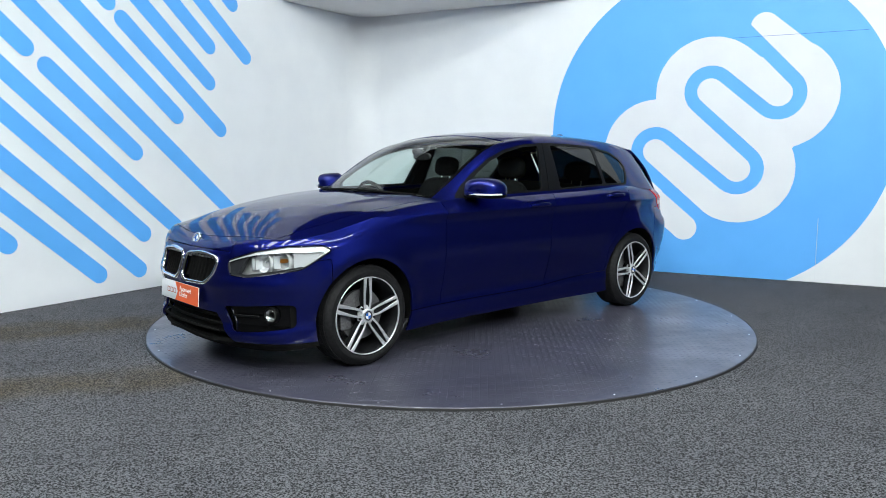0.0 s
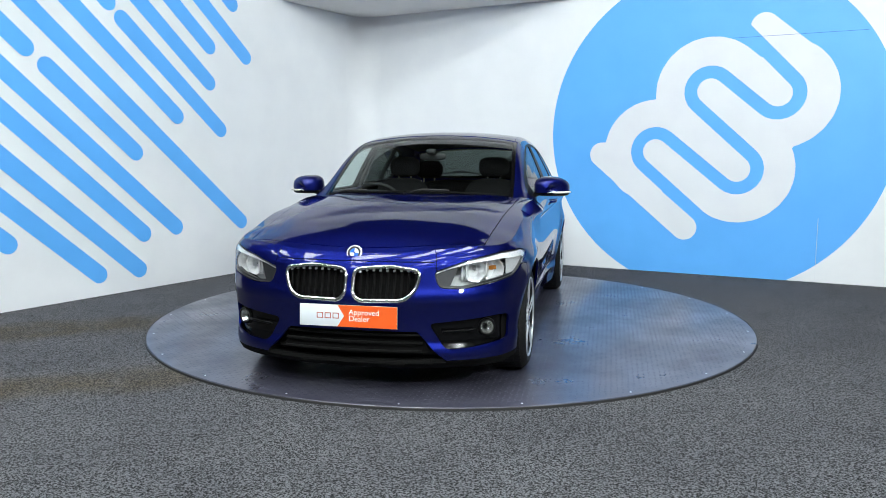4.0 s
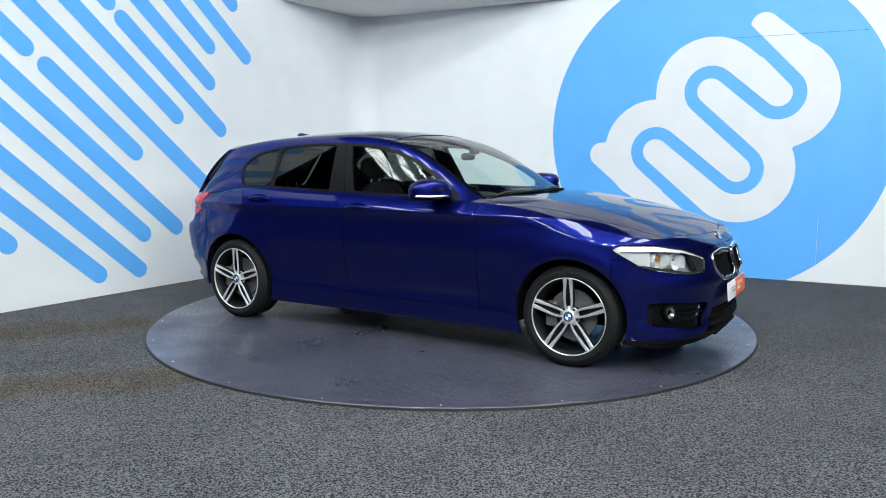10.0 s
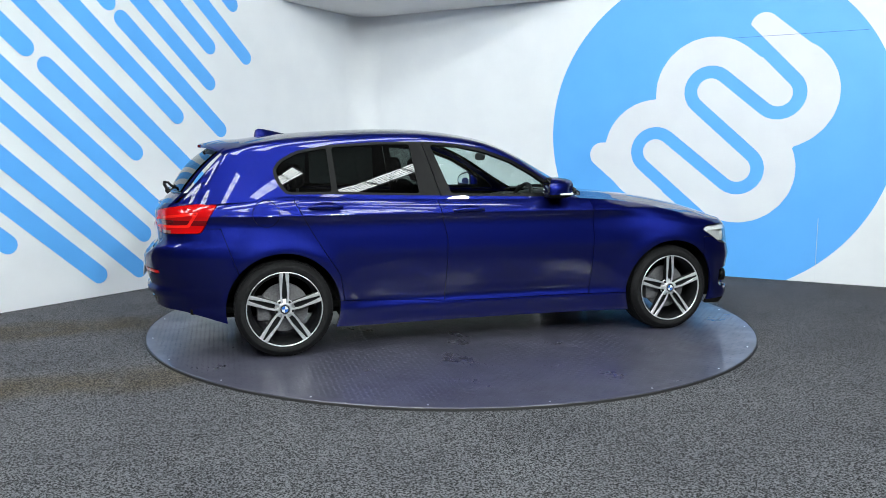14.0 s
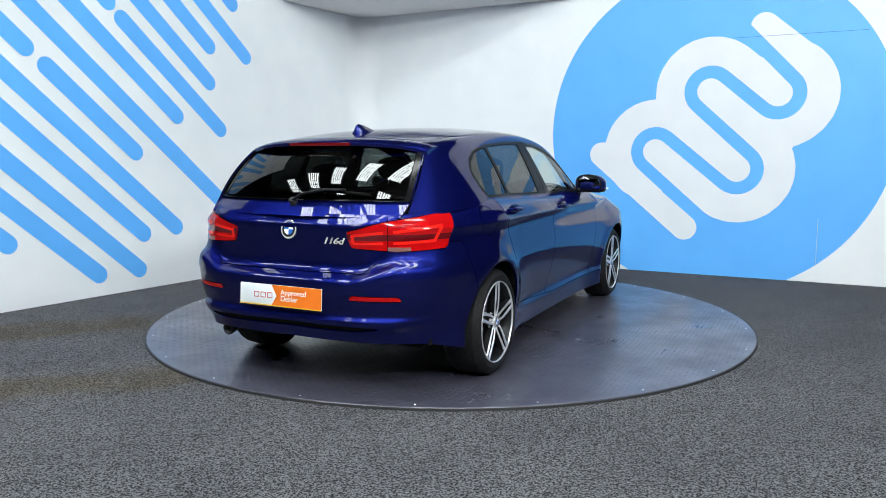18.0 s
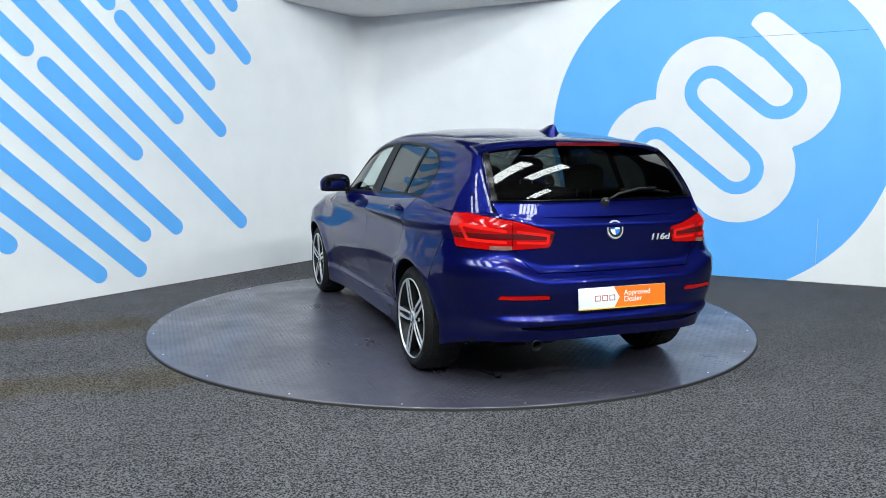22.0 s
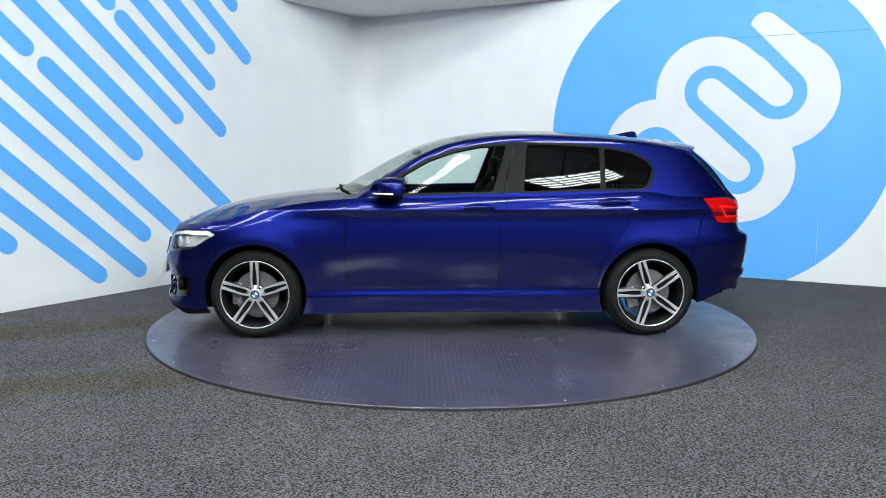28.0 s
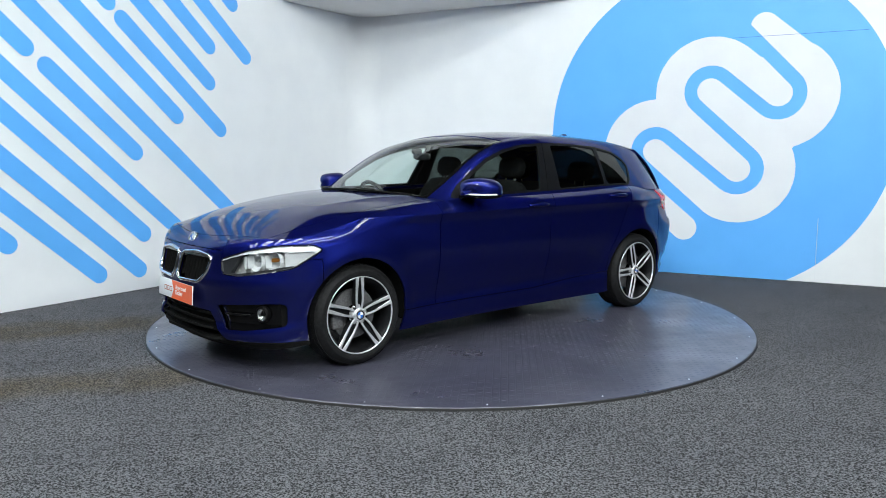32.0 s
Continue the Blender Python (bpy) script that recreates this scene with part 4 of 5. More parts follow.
    skin("roof", roof, PAINT, car, "blue roof skin")
    sides("pillar", clip(gh, -fr - 0.001), PAINT, "blue roof rail with windscreen and rear pillars")
    lining = greenhouse(80)
    lv = lining[0]
    lining = clip(lining, np.minimum((lv[:, 4] - 1.02), lv[:, 3] - 4.1))
    skin("headlining", lining, HEADLINER, car, "grey headlining", lip=0, push=0.035)
    # rear screen
    rs = rear_screen()
    rv = rs[0]
    f = np.minimum(np.minimum((0.992 - np.abs(rv[:, 4])) * 0.6, rv[:, 3] - 0.02), 3.05 - rv[:, 3])
    glass_part = clip(rs, f)
    skin("tailgate_frame", clip(rs, -f), PAINT, car, "blue tailgate edge")
    gv = glass_part[0]
    fi = np.minimum((0.94 - np.abs(gv[:, 4])) * 0.6, np.minimum(gv[:, 3] - 0.12, 2.90 - gv[:, 3]))
    skin("rear_screen_border", clip(glass_part, -fi), DEEP_BLACK, car, "black rear screen border", push=0.001)
    g = skin("rear_screen", clip(glass_part, fi), PRIVACY, car, "dark privacy rear screen", lip=0, push=0.001)
    g.visible_shadow = False
    # roof spoiler with the high brake lamp
    rings = []
    for i in range(41):
        y = -0.588 + 1.176 * i / 40
        q = (abs(y) / 0.588)
        xe, ze = -1.832 + 0.150 * q ** 2.6, 1.312 - 0.030 * q ** 2.2 - 0.022 * q ** 8
        xr, zr = -1.60 + 0.05 * q ** 3, 1.341 - 0.044 * q ** 2.2 - 0.016 * q ** 8
        rings.append([(xr, y, zr + 0.006), ((xr + xe) / 2, y, (zr + ze) / 2 + 0.010), (xe + 0.012, y, ze + 0.004), (xe, y, ze - 0.004), (xe + 0.004, y, ze - 0.020), (xe + 0.05, y, ze - 0.030), (xr, y, zr - 0.05)])
    v_, f_ = ring_loft(rings, True, True)
    spoiler = put_mesh("roof_spoiler", v_, f_, PAINT, car, "blue roof spoiler with black underside", angle=35)
    bm = bmesh.new()
    box(bm, (-1.835, -0.20, 1.287), (-1.81, 0.20, 1.306), 0.004)
    part("brake_lamp", bm, RED_DARK, spoiler, "slim red high brake lamp")
    return car, dict(head=head, head_m=head_l, tail=tail, tails=tails, split=split, kid=kid, kidneys=kidneys, fog=fog, fogs=fogs, intake=intake, lip=lip, refls=refls, strips=strips, sides=sides)


CAR, CUT = build_car()


# ---- wheels ----
def build_wheel(car):
    wheel = new("wheel")
    tagged(wheel, "five twin-spoke alloy wheel, machined silver and dark grey")
    wheel.parent = car
    R = TYRE_R
    prof = [(0.222, -0.215), (0.230, -0.222), (0.262, -0.226), (0.286, -0.210), (0.297, -0.190), (R - 0.001, -0.150), (R, -0.112), (R - 0.001, -0.075), (0.297, -0.035), (0.286, -0.014), (0.264, 0.003), (0.250, 0.004), (0.238, 0.0), (0.230, -0.006), (0.222, -0.012)]
    v, f = turned(prof, 72)
    put_mesh("tyre", v, f, RUBBER, wheel, angle=30)
    # tread grooves and blocks
    verts, faces = [], []
    for i in range(64):
        for k, (y0, y1) in enumerate(((-0.198, -0.165), (-0.160, -0.132), (-0.127, -0.098), (-0.093, -0.065), (-0.060, -0.028))):
            a0, a1 = 2 * math.pi * (i + 0.10 + 0.1 * k) / 64, 2 * math.pi * (i + 0.90 + 0.1 * k) / 64
            n = len(verts)
            for a in (a0, a1):
                for y in (y0, y1):
                    base = 0.2995 if k in (1, 2, 3) else 0.2955
                    top_r = R + 0.0005 if k in (1, 2, 3) else R - 0.0022
                    verts += [(base * math.cos(a), y, base * math.sin(a)), (top_r * math.cos(a), y, top_r * math.sin(a))]
            faces += [(n + 1, n + 3, n + 7, n + 5), (n, n + 1, n + 5, n + 4), (n + 2, n + 6, n + 7, n + 3), (n, n + 2, n + 3, n + 1), (n + 4, n + 5, n + 7, n + 6)]
    tagged(put_mesh("tread", verts, faces, RUBBER, wheel, smooth=False), kind="stuff")
    v, f = turned([(0.2300, -0.010), (0.2320, -0.002), (0.2300, 0.003), (0.2265, 0.002), (0.2245, -0.006)], 72)
    put_mesh("rim_edge", v, f, MACHINED, wheel, "machined silver rim edge")
    v, f = turned([(0.2250, -0.006), (0.216, -0.016), (0.200, -0.060), (0.195, -0.19), (0.222, -0.215)], 72)
    put_mesh("barrel", v, f, GREY_ALLOY, wheel, "dark grey wheel barrel")
    # spokes: a dark web and two machined ribs each
    for k in range(5):
        turn = Matrix.Rotation(2 * math.pi * k / 5, 4, "Y")
        rings = []
        for r, w, y in ((0.045, 0.018, -0.034), (0.09, 0.026, -0.030), (0.15, 0.024, -0.024), (0.222, 0.020, -0.016)):
            rings.append([(-w, y, r), (w, y, r), (w * 0.9, y - 0.030, r), (-w * 0.9, y - 0.030, r)])
        v, f = ring_loft(rings, True, True)
        put_mesh("spoke_web", [tuple(turn @ Vector(p)) for p in v], f, GREY_ALLOY, wheel, angle=30)
        for sgn in (-1, 1):
            rings = []
            for r, c, w, y in ((0.034, 0.0130, 0.0090, -0.014), (0.055, 0.0185, 0.0072, -0.010), (0.078, 0.0212, 0.0066, -0.007), (0.105, 0.0222, 0.0072, -0.005), (0.160, 0.0204, 0.0092, -0.003), (0.2260, 0.0172, 0.0122, -0.001)):
                c *= sgn
                rings.append([(c - w, y - 0.003, r), (c - w * 0.75, y, r), (c + w * 0.75, y, r), (c + w, y - 0.003, r), (c + w * 0.95, y - 0.005, r), (c - w * 0.95, y - 0.005, r)])
            v, f = ring_loft([[q[5], q[4], (q[4][0] + 0.002, q[4][1] - 0.026, q[4][2]), (q[5][0] - 0.002, q[5][1] - 0.026, q[5][2])] for q in rings], True, True)
            put_mesh("spoke_side", [tuple(turn @ Vector(p)) for p in v], f, GREY_ALLOY, wheel, "dark grey spoke side", angle=30)
            v, f = ring_loft(rings, True, True)
            put_mesh("spoke", [tuple(turn @ Vector(p)) for p in v], f, MACHINED, wheel, "machined silver spoke face", angle=30)
    v, f = turned([(0.0, -0.006), (0.034, -0.007), (0.037, -0.011), (0.044, -0.018), (0.060, -0.026), (0.062, -0.036), (0.0, -0.036)], 40)
    put_mesh("hub", v, f, MACHINED, wheel, angle=30)
    for k in range(5):
        a = 2 * math.pi * (k + 0.5) / 5 + math.pi / 2
        v, f = turned([(0.0, -0.012), (0.007, -0.013), (0.0085, -0.022), (0.0085, -0.03)], 6)
        put_mesh("wheel_bolt", [(p[0] + 0.051 * math.cos(a), p[1], p[2] + 0.051 * math.sin(a)) for p in v], f, GREY_ALLOY, wheel)
    roundel(wheel, Matrix.Translation((0, -0.0065, 0)) @ Matrix.Rotation(math.radians(-90), 4, "X"), 0.034)
    v, f = turned([(0.055, -0.075), (0.07, -0.078), (0.150, -0.078), (0.151, -0.098), (0.055, -0.1)], 48)
    put_mesh("brake_disc", v, f, DISC_STEEL, wheel, "steel brake disc", angle=30)
    bm = bmesh.new()
    box(bm, (0.085, -0.118, -0.075), (0.165, -0.050, 0.075), 0.014)
    part("brake_caliper", bm, DISC_STEEL, wheel, "grey brake caliper")
    return wheel


def roundel(parent, m, r):
    """A round quartered badge in the xy plane of m, facing its z."""
    def sector(name, r0, r1, a0, a1, z, material, steps):
        verts, faces = [], []
        for i in range(steps + 1):
            a = a0 + (a1 - a0) * i / steps
            verts += [tuple(m @ Vector((q * math.cos(a), q * math.sin(a), h))) for q, h in ((r0, z), (r1, z), (r1, z - 0.003))]
        for i in range(steps):
            n = 3 * i
            faces += [(n, n + 1, n + 4, n + 3), (n + 1, n + 2, n + 5, n + 4)]
        return put_mesh(name, verts, faces, material, parent, angle=30)
    sector("badge_base", 0.0, r, 0, 2 * math.pi, 0.001, BADGE_BLACK, 40)
    sector("badge_ring", r * 0.84, r, 0, 2 * math.pi, 0.003, BADGE_SILVER, 40)
    sector("badge_inner_ring", r * 0.58, r * 0.65, 0, 2 * math.pi, 0.003, CHROME, 40)
    for k in range(4):
        sector("badge_quarter", 0.0, r * 0.585, math.pi / 2 * k, math.pi / 2 * (k + 1), 0.0022, BADGE_BLUE if k % 2 else BADGE_WHITE, 10)


WHEEL = build_wheel(CAR)


def place_wheels():
    """Left wheels face +y, right wheels are turned about z."""
    spots = [(HUB_X, 0.846, 0, 0), (-HUB_X, 0.862, 0, 18), (HUB_X, -0.846, 180, 2), (-HUB_X, -0.862, 180, 0)]
    for i, (x, y, turn, spin) in enumerate(spots):
        m = pose(x, y, HUB_Z, 0, 0, turn) @ Matrix.Rotation(math.radians(spin), 4, "Y")
        if i == 0:
            WHEEL.matrix_basis = m
        else:
            copy_thing(WHEEL, m)


place_wheels()

# ---- lamps, grille and trim of the car ----
def halves(piece):
    return [(1, clip(piece, piece[0][:, 1])), (-1, clip(piece, -piece[0][:, 1]))]


def ring_on_skin(poly, side, radius, out, name, material, parent, label=""):
    """A bright bead that follows a closed line on the body's skin."""
    pts = [surf(s, z, out) for s, z in rounded(poly, 0.04, 6)]
    pts = [Vector((p.x, p.y * side, p.z)) for p in pts]
    v, f = tube(pts, radius, 8, closed=True)
    return put_mesh(name, v, f, material, parent, label)


def cup(name, at, facing, profile, material, parent, steps=28, label="", angle=35):
    v, f = turned(profile, steps)
    q = Vector(facing).to_track_quat("Y", "Z").to_matrix().to_4x4()
    m = Matrix.Translation(at) @ q
    return put_mesh(name, [tuple(m @ Vector(p)) for p in v], f, material, parent, label, angle=angle)


def build_head_lamps(car):
    for side, piece in halves(CUT["head_m"]):
        lamp = skin("head_lamp", piece, CLEAR, car, "clear head lamp with twin round reflectors and a white upper strip", lip=0)
        lamp.visible_shadow = False
        skin("lamp_housing", piece, BOWL, lamp, "silvery lamp housing", lip=0, push=0.085)
        a, z = piece[0][:, 4], piece[0][:, 2]
        top = np.full(len(a), 1e9)
        for p, q in zip(CUT["head"][0:4], CUT["head"][1:5]):
            top = np.minimum(top, -sdf_capsule(a, z, p, q, 0.0))
        skin("light_strip", clip(piece, 0.011 + 0.026 * np.clip((s_at(0.65, y=0.5) - a) / 0.4, 0, 1) - top), STRIP_WHITE, lamp, "white daytime light strip", lip=0.006, push=0.008)
        edge = np.full(len(a), 1e9)
        for p, q in zip(CUT["head"], CUT["head"][1:] + CUT["head"][:1]):
            edge = np.minimum(edge, -sdf_capsule(a, z, p, q, 0.0))
        skin("lamp_rim", clip(piece, 0.006 - edge), LAMP_DARK, lamp, "dark lamp rim", lip=0.03, push=0.004)
        skin("side_panel", clip(piece, s_at(0.65, x=1.80) - a), REFLECT, lamp, "silver lamp side panel", lip=0.0, push=0.020)
        a0, a1 = s_at(0.66, x=1.83), s_at(0.66, x=1.87)
        skin("indicator", clip(piece, np.minimum(np.minimum(a - a0, a1 - a), np.minimum(0.672 - z, z - 0.650))), AMBER, lamp, "amber indicator reflector", lip=0.006, push=0.060)
        # bright ribs between the bowls
        for k, y in enumerate((0.575, 0.597, 0.702, 0.800)):
            p = surf(s_at(0.65, y=y), 0.64, -0.050)
            bm = bmesh.new()
            box(bm, (-0.03, -0.004, -0.042 + 0.006 * k), (0.012, 0.004, 0.030 + 0.008 * k), 0.002, Matrix.Translation((p.x, p.y * side, p.z)))
            part("reflector_rib", bm, REFLECT, lamp, "bright reflector rib")
        for y, r in ((0.752, 0.058), (0.652, 0.056)):
            p = surf(s_at(0.65, y=y), 0.645, -0.080)
            p = Vector((p.x, p.y * side, p.z))
            face = (1.0, 0.22 * side, 0.05)
            cup("reflector", p, face, [(0.006, -0.02), (0.025, -0.012), (0.044, 0.010), (r, 0.034), (r + 0.004, 0.036), (r + 0.004, 0.0)], BOWL, lamp, 16, "bright faceted bowl reflector", 8)
            cup("bulb", p, face, [(0.0, 0.020), (0.005, 0.017), (0.006, 0.0), (0.006, -0.02)], CHROME, lamp, 12)
            cup("reflector_ring", p, face, [(r + 0.001, 0.036), (r + 0.004, 0.037), (r + 0.005, 0.030)], REFLECT, lamp)
        lower = np.full(len(a), 1e9)
        for p, q in zip(CUT["head"][5:8], CUT["head"][6:9]):
            lower = np.minimum(lower, -sdf_capsule(a, z, p, q, 0.0))
        skin("lower_trim", clip(piece, 0.016 - lower), BEZEL, lamp, "dark grey lower lamp trim", lip=0.02, push=0.014)
        # ribbed inner bezel by the grille
        inner = clip(piece, a - s_at(0.62, y=0.525) + 0.55 * (z - 0.62))
        skin("bezel", inner, BEZEL, lamp, "dark grey inner bezel", lip=0.03, push=0.016)


def build_tail_lamps(car):
    for side, piece in halves(CUT["tails"]):
        a = piece[0][:, 4]
        for name, m in (("outer", clip(piece, a - CUT["split"] - 0.002)), ("inner", clip(piece, CUT["split"] - 0.002 - a))):
            lamp = skin("tail_lamp", m, RED, car, "glossy red tail lamp, wing section" if name == "outer" else "glossy red tail lamp, tailgate section", lip=0.02, push=-0.003)
            a_, z_ = m[0][:, 4], m[0][:, 2]
            lo, hi = a_.min(), a_.max()
            if name == "outer":
                bars = [[(lo + 0.03, 0.868), (hi - 0.10, 0.895), (hi - 0.115, 0.880), (lo + 0.03, 0.853)], [(lo + 0.03, 0.812), (hi - 0.17, 0.822), (hi - 0.18, 0.806), (lo + 0.03, 0.798)],
                        [(hi - 0.10, 0.895), (hi - 0.165, 0.806), (hi - 0.19, 0.806), (hi - 0.128, 0.890)]]
            else:
                bars = [[(lo + 0.025, 0.846), (hi - 0.02, 0.866), (hi - 0.02, 0.851), (lo + 0.028, 0.832)], [(lo + 0.03, 0.806), (hi - 0.02, 0.812), (hi - 0.02, 0.798), (lo + 0.032, 0.794)],
                        [(lo + 0.022, 0.846), (lo + 0.040, 0.846), (lo + 0.046, 0.796), (lo + 0.028, 0.796)]]
            for b in bars:
                skin("light_bar", clip(m, sdf_poly(a_, z_, rounded(b, 0.004, 2))), RED_BRIGHT, lamp, "bright red light bar", lip=0.003, push=-0.0045)
            skin("dark_band", clip(m, np.minimum(0.848 - z_, z_ - 0.818)), RED_DARK, lamp, "dark red band", lip=0.002, push=-0.0038)
            if name == "outer":
                skin("clear_strip", clip(m, np.minimum(0.786 - z_, lo + 0.14 - a_)), PALE_LENS, lamp, "pale lower strip", lip=0.002, push=-0.0042)
    for side, piece in halves(CUT["refls"]):
        skin("rear_reflector", piece, RED, car, "slim red bumper reflector", lip=0.01, push=0.0)


def build_grille(car):
    for side, piece in halves(CUT["kidneys"]):
        k = skin("grille", piece, LINER, car, "black-slatted grille in a chrome frame", lip=0.02, push=0.045)
        ring_on_skin(CUT["kid"], side, 0.0112, 0.004, "chrome_frame", CHROME, k, "chrome grille frame")
        for i in range(9):
            y = 0.050 + i * 0.0355
            lo, hi = (0.517, 0.668) if 0.06 < y < 0.31 else (0.535, 0.66)
            rings = []
            for j in range(7):
                z = lo + (hi - lo) * j / 6
                p = surf(s_at(0.6, y=y), z, -0.014)
                w, d = 0.0036, 0.026
                rings.append([(p.x, (y - w) * side, z), (p.x + 0.004, y * side, z), (p.x, (y + w) * side, z), (p.x - d, (y + w) * side, z), (p.x - d, (y - w) * side, z)])
            v, f = ring_loft(rings, True, True)
            slat = put_mesh("slat", v, f, LINER, k, angle=30)
            p = surf(s_at(0.665, y=y), hi - 0.010, 0.0)
            bm = bmesh.new()
            box(bm, (p.x - 0.012, y * side - 0.0055, hi - 0.016), (p.x + 0.001, y * side + 0.0055, hi - 0.006), 0.002)
            part("slat_tip", bm, SATIN, k, "silver slat tip")
    # lower intake with cross bars
    ob = skin("lower_intake", CUT["intake"], LINER, car, "black lower air intake", lip=0.01, push=0.05)
    for z in (0.325, 0.285, 0.245):
        pts = [(surf(s_at(z, y=abs(y)), z, -0.018).x, y, z) for y in np.linspace(-0.37, 0.37, 25)]
        v, f = tube(pts, 0.009, 6, flat=0.8)
        put_mesh("intake_bar", v, f, LINER, ob)
    bm = bmesh.new()
    box(bm, (1.55, -0.56, 0.178), (1.985, 0.56, 0.196), 0.006)
    box(bm, (1.90, -0.46, 0.197), (1.93, 0.46, 0.365), 0.004)
    box(bm, (1.96, -0.42, 0.172), (2.030, 0.42, 0.190), 0.005)
    box(bm, (2.00, -0.28, 0.170), (2.066, 0.28, 0.188), 0.005)
    part("undertray", bm, LINER, ob, "black undertray")
    skin("front_lip", CUT["lip"], LINER, car, "black front lip", lip=0.02)
    # fog lamp recesses
    for side, piece in halves(CUT["fogs"]):
        rec = skin("fog_lamp_recess", piece, DEEP_BLACK, car, "gloss black fog lamp recess", lip=0.03, push=0.028)
        p = surf(s_at(0.36, y=0.690), 0.355, -0.022)
        p = Vector((p.x, p.y * side, p.z))
        cup("fog_lamp", p, (1, 0.35 * side, 0), [(0.0, -0.012), (0.014, -0.008), (0.026, 0.006), (0.033, 0.016), (0.036, 0.014), (0.036, -0.01)], FOG, rec, label="round chrome fog lamp")
        cup("fog_bezel", p, (1, 0.35 * side, 0), [(0.034, 0.016), (0.040, 0.019), (0.047, 0.012), (0.047, -0.01)], BLACK, rec)
        cup("fog_lens", p, (1, 0.35 * side, 0), [(0.0, 0.026), (0.02, 0.024), (0.034, 0.016)], CLEAR, rec)
        pts = [Vector((q.x, q.y * side, q.z)) for q in (surf(s_at(0.35, y=y), 0.345 + 0.02 * (y - 0.46), -0.006) for y in np.linspace(0.47, 0.63, 9))]
        v, f = tube(pts, 0.006, 6)
        put_mesh("recess_bar", v, f, BLACK, rec)
    st = skin("rear_skirt", CUT["strips"], LINER, car, "black rear skirt strip", lip=0.02, push=0.008)
    v, f = turned([(0.027, -0.06), (0.031, -0.06), (0.032, 0.02), (0.030, 0.022), (0.027, 0.02), (0.027, -0.06)], 24)
    m = Matrix.Translation((-2.085, 0.44, 0.285)) @ Matrix.Rotation(math.radians(90), 4, "Z") @ Matrix.Rotation(math.radians(-12), 4, "X")
    put_mesh("exhaust_pipe", [tuple(m @ Vector(p)) for p in v], f, GREY_ALLOY, car, "steel exhaust pipe end")
    bm = bmesh.new()
    box(bm, (-1.92, 0.20, 0.225), (-1.60, 0.58, 0.33), 0.04)
    part("silencer", bm, LINER, car, "dark exhaust silencer")


# ---- plates and badges ----
def build_plate(car, m, orange, edge, name, label):
    """A dealer's plate in the xy plane of m: x to the reader's right, y up."""
    root = new(name)
    root.parent = car
    root.matrix_basis = m
    tagged(root, label)
    bm = bmesh.new()
    box(bm, (-0.26, -0.0555, -0.006), (0.26, 0.0555, 0.0), 0.002)
    part("plate_base", bm, PLATE_WHITE, root)
    bm = bmesh.new()
    vs = [bm.verts.new(p) for p in ((-0.055, -0.055, 0.0006), (0.2595, -0.055, 0.0006), (0.2595, 0.055, 0.0006), (-0.055, 0.055, 0.0006), (-0.020, 0.0, 0.0006))]
    bm.faces.new(vs)
    part("orange_field", bm, orange, root, "orange field with an arrow notch", smooth=False)
    if edge:
        bm = bmesh.new()
        box(bm, (-0.26, -0.0555, 0.0), (0.26, -0.050, 0.0012))
        part("yellow_edge", bm, PLATE_YELLOW, root, "yellow lower edge", smooth=False)
    lettering("words", "Approved\nDealer", 0.040, Matrix.Translation((0.005, 0.008, 0.0012)), INK_WHITE, root, 0.0004, space=0.82)
    # three open frames in red
    for x in (-0.150, -0.107, -0.064):
        bm = bmesh.new()
        w, h, t = 0.034, 0.030, 0.0045
        box(bm, (x - w / 2, h / 2 - t, 0.0002), (x + w / 2, h / 2, 0.001))
        box(bm, (x - w / 2, -h / 2, 0.0002), (x + w / 2, -h / 2 + t, 0.001))
        box(bm, (x - w / 2, -h / 2 + t, 0.0002), (x - w / 2 + t, h / 2 - t, 0.001))
        box(bm, (x + w / 2 - t, -h / 2 + t, 0.0002), (x + w / 2, h / 2 - t, 0.001))
        part("mark", bm, INK_RED, root, smooth=False)
    return root


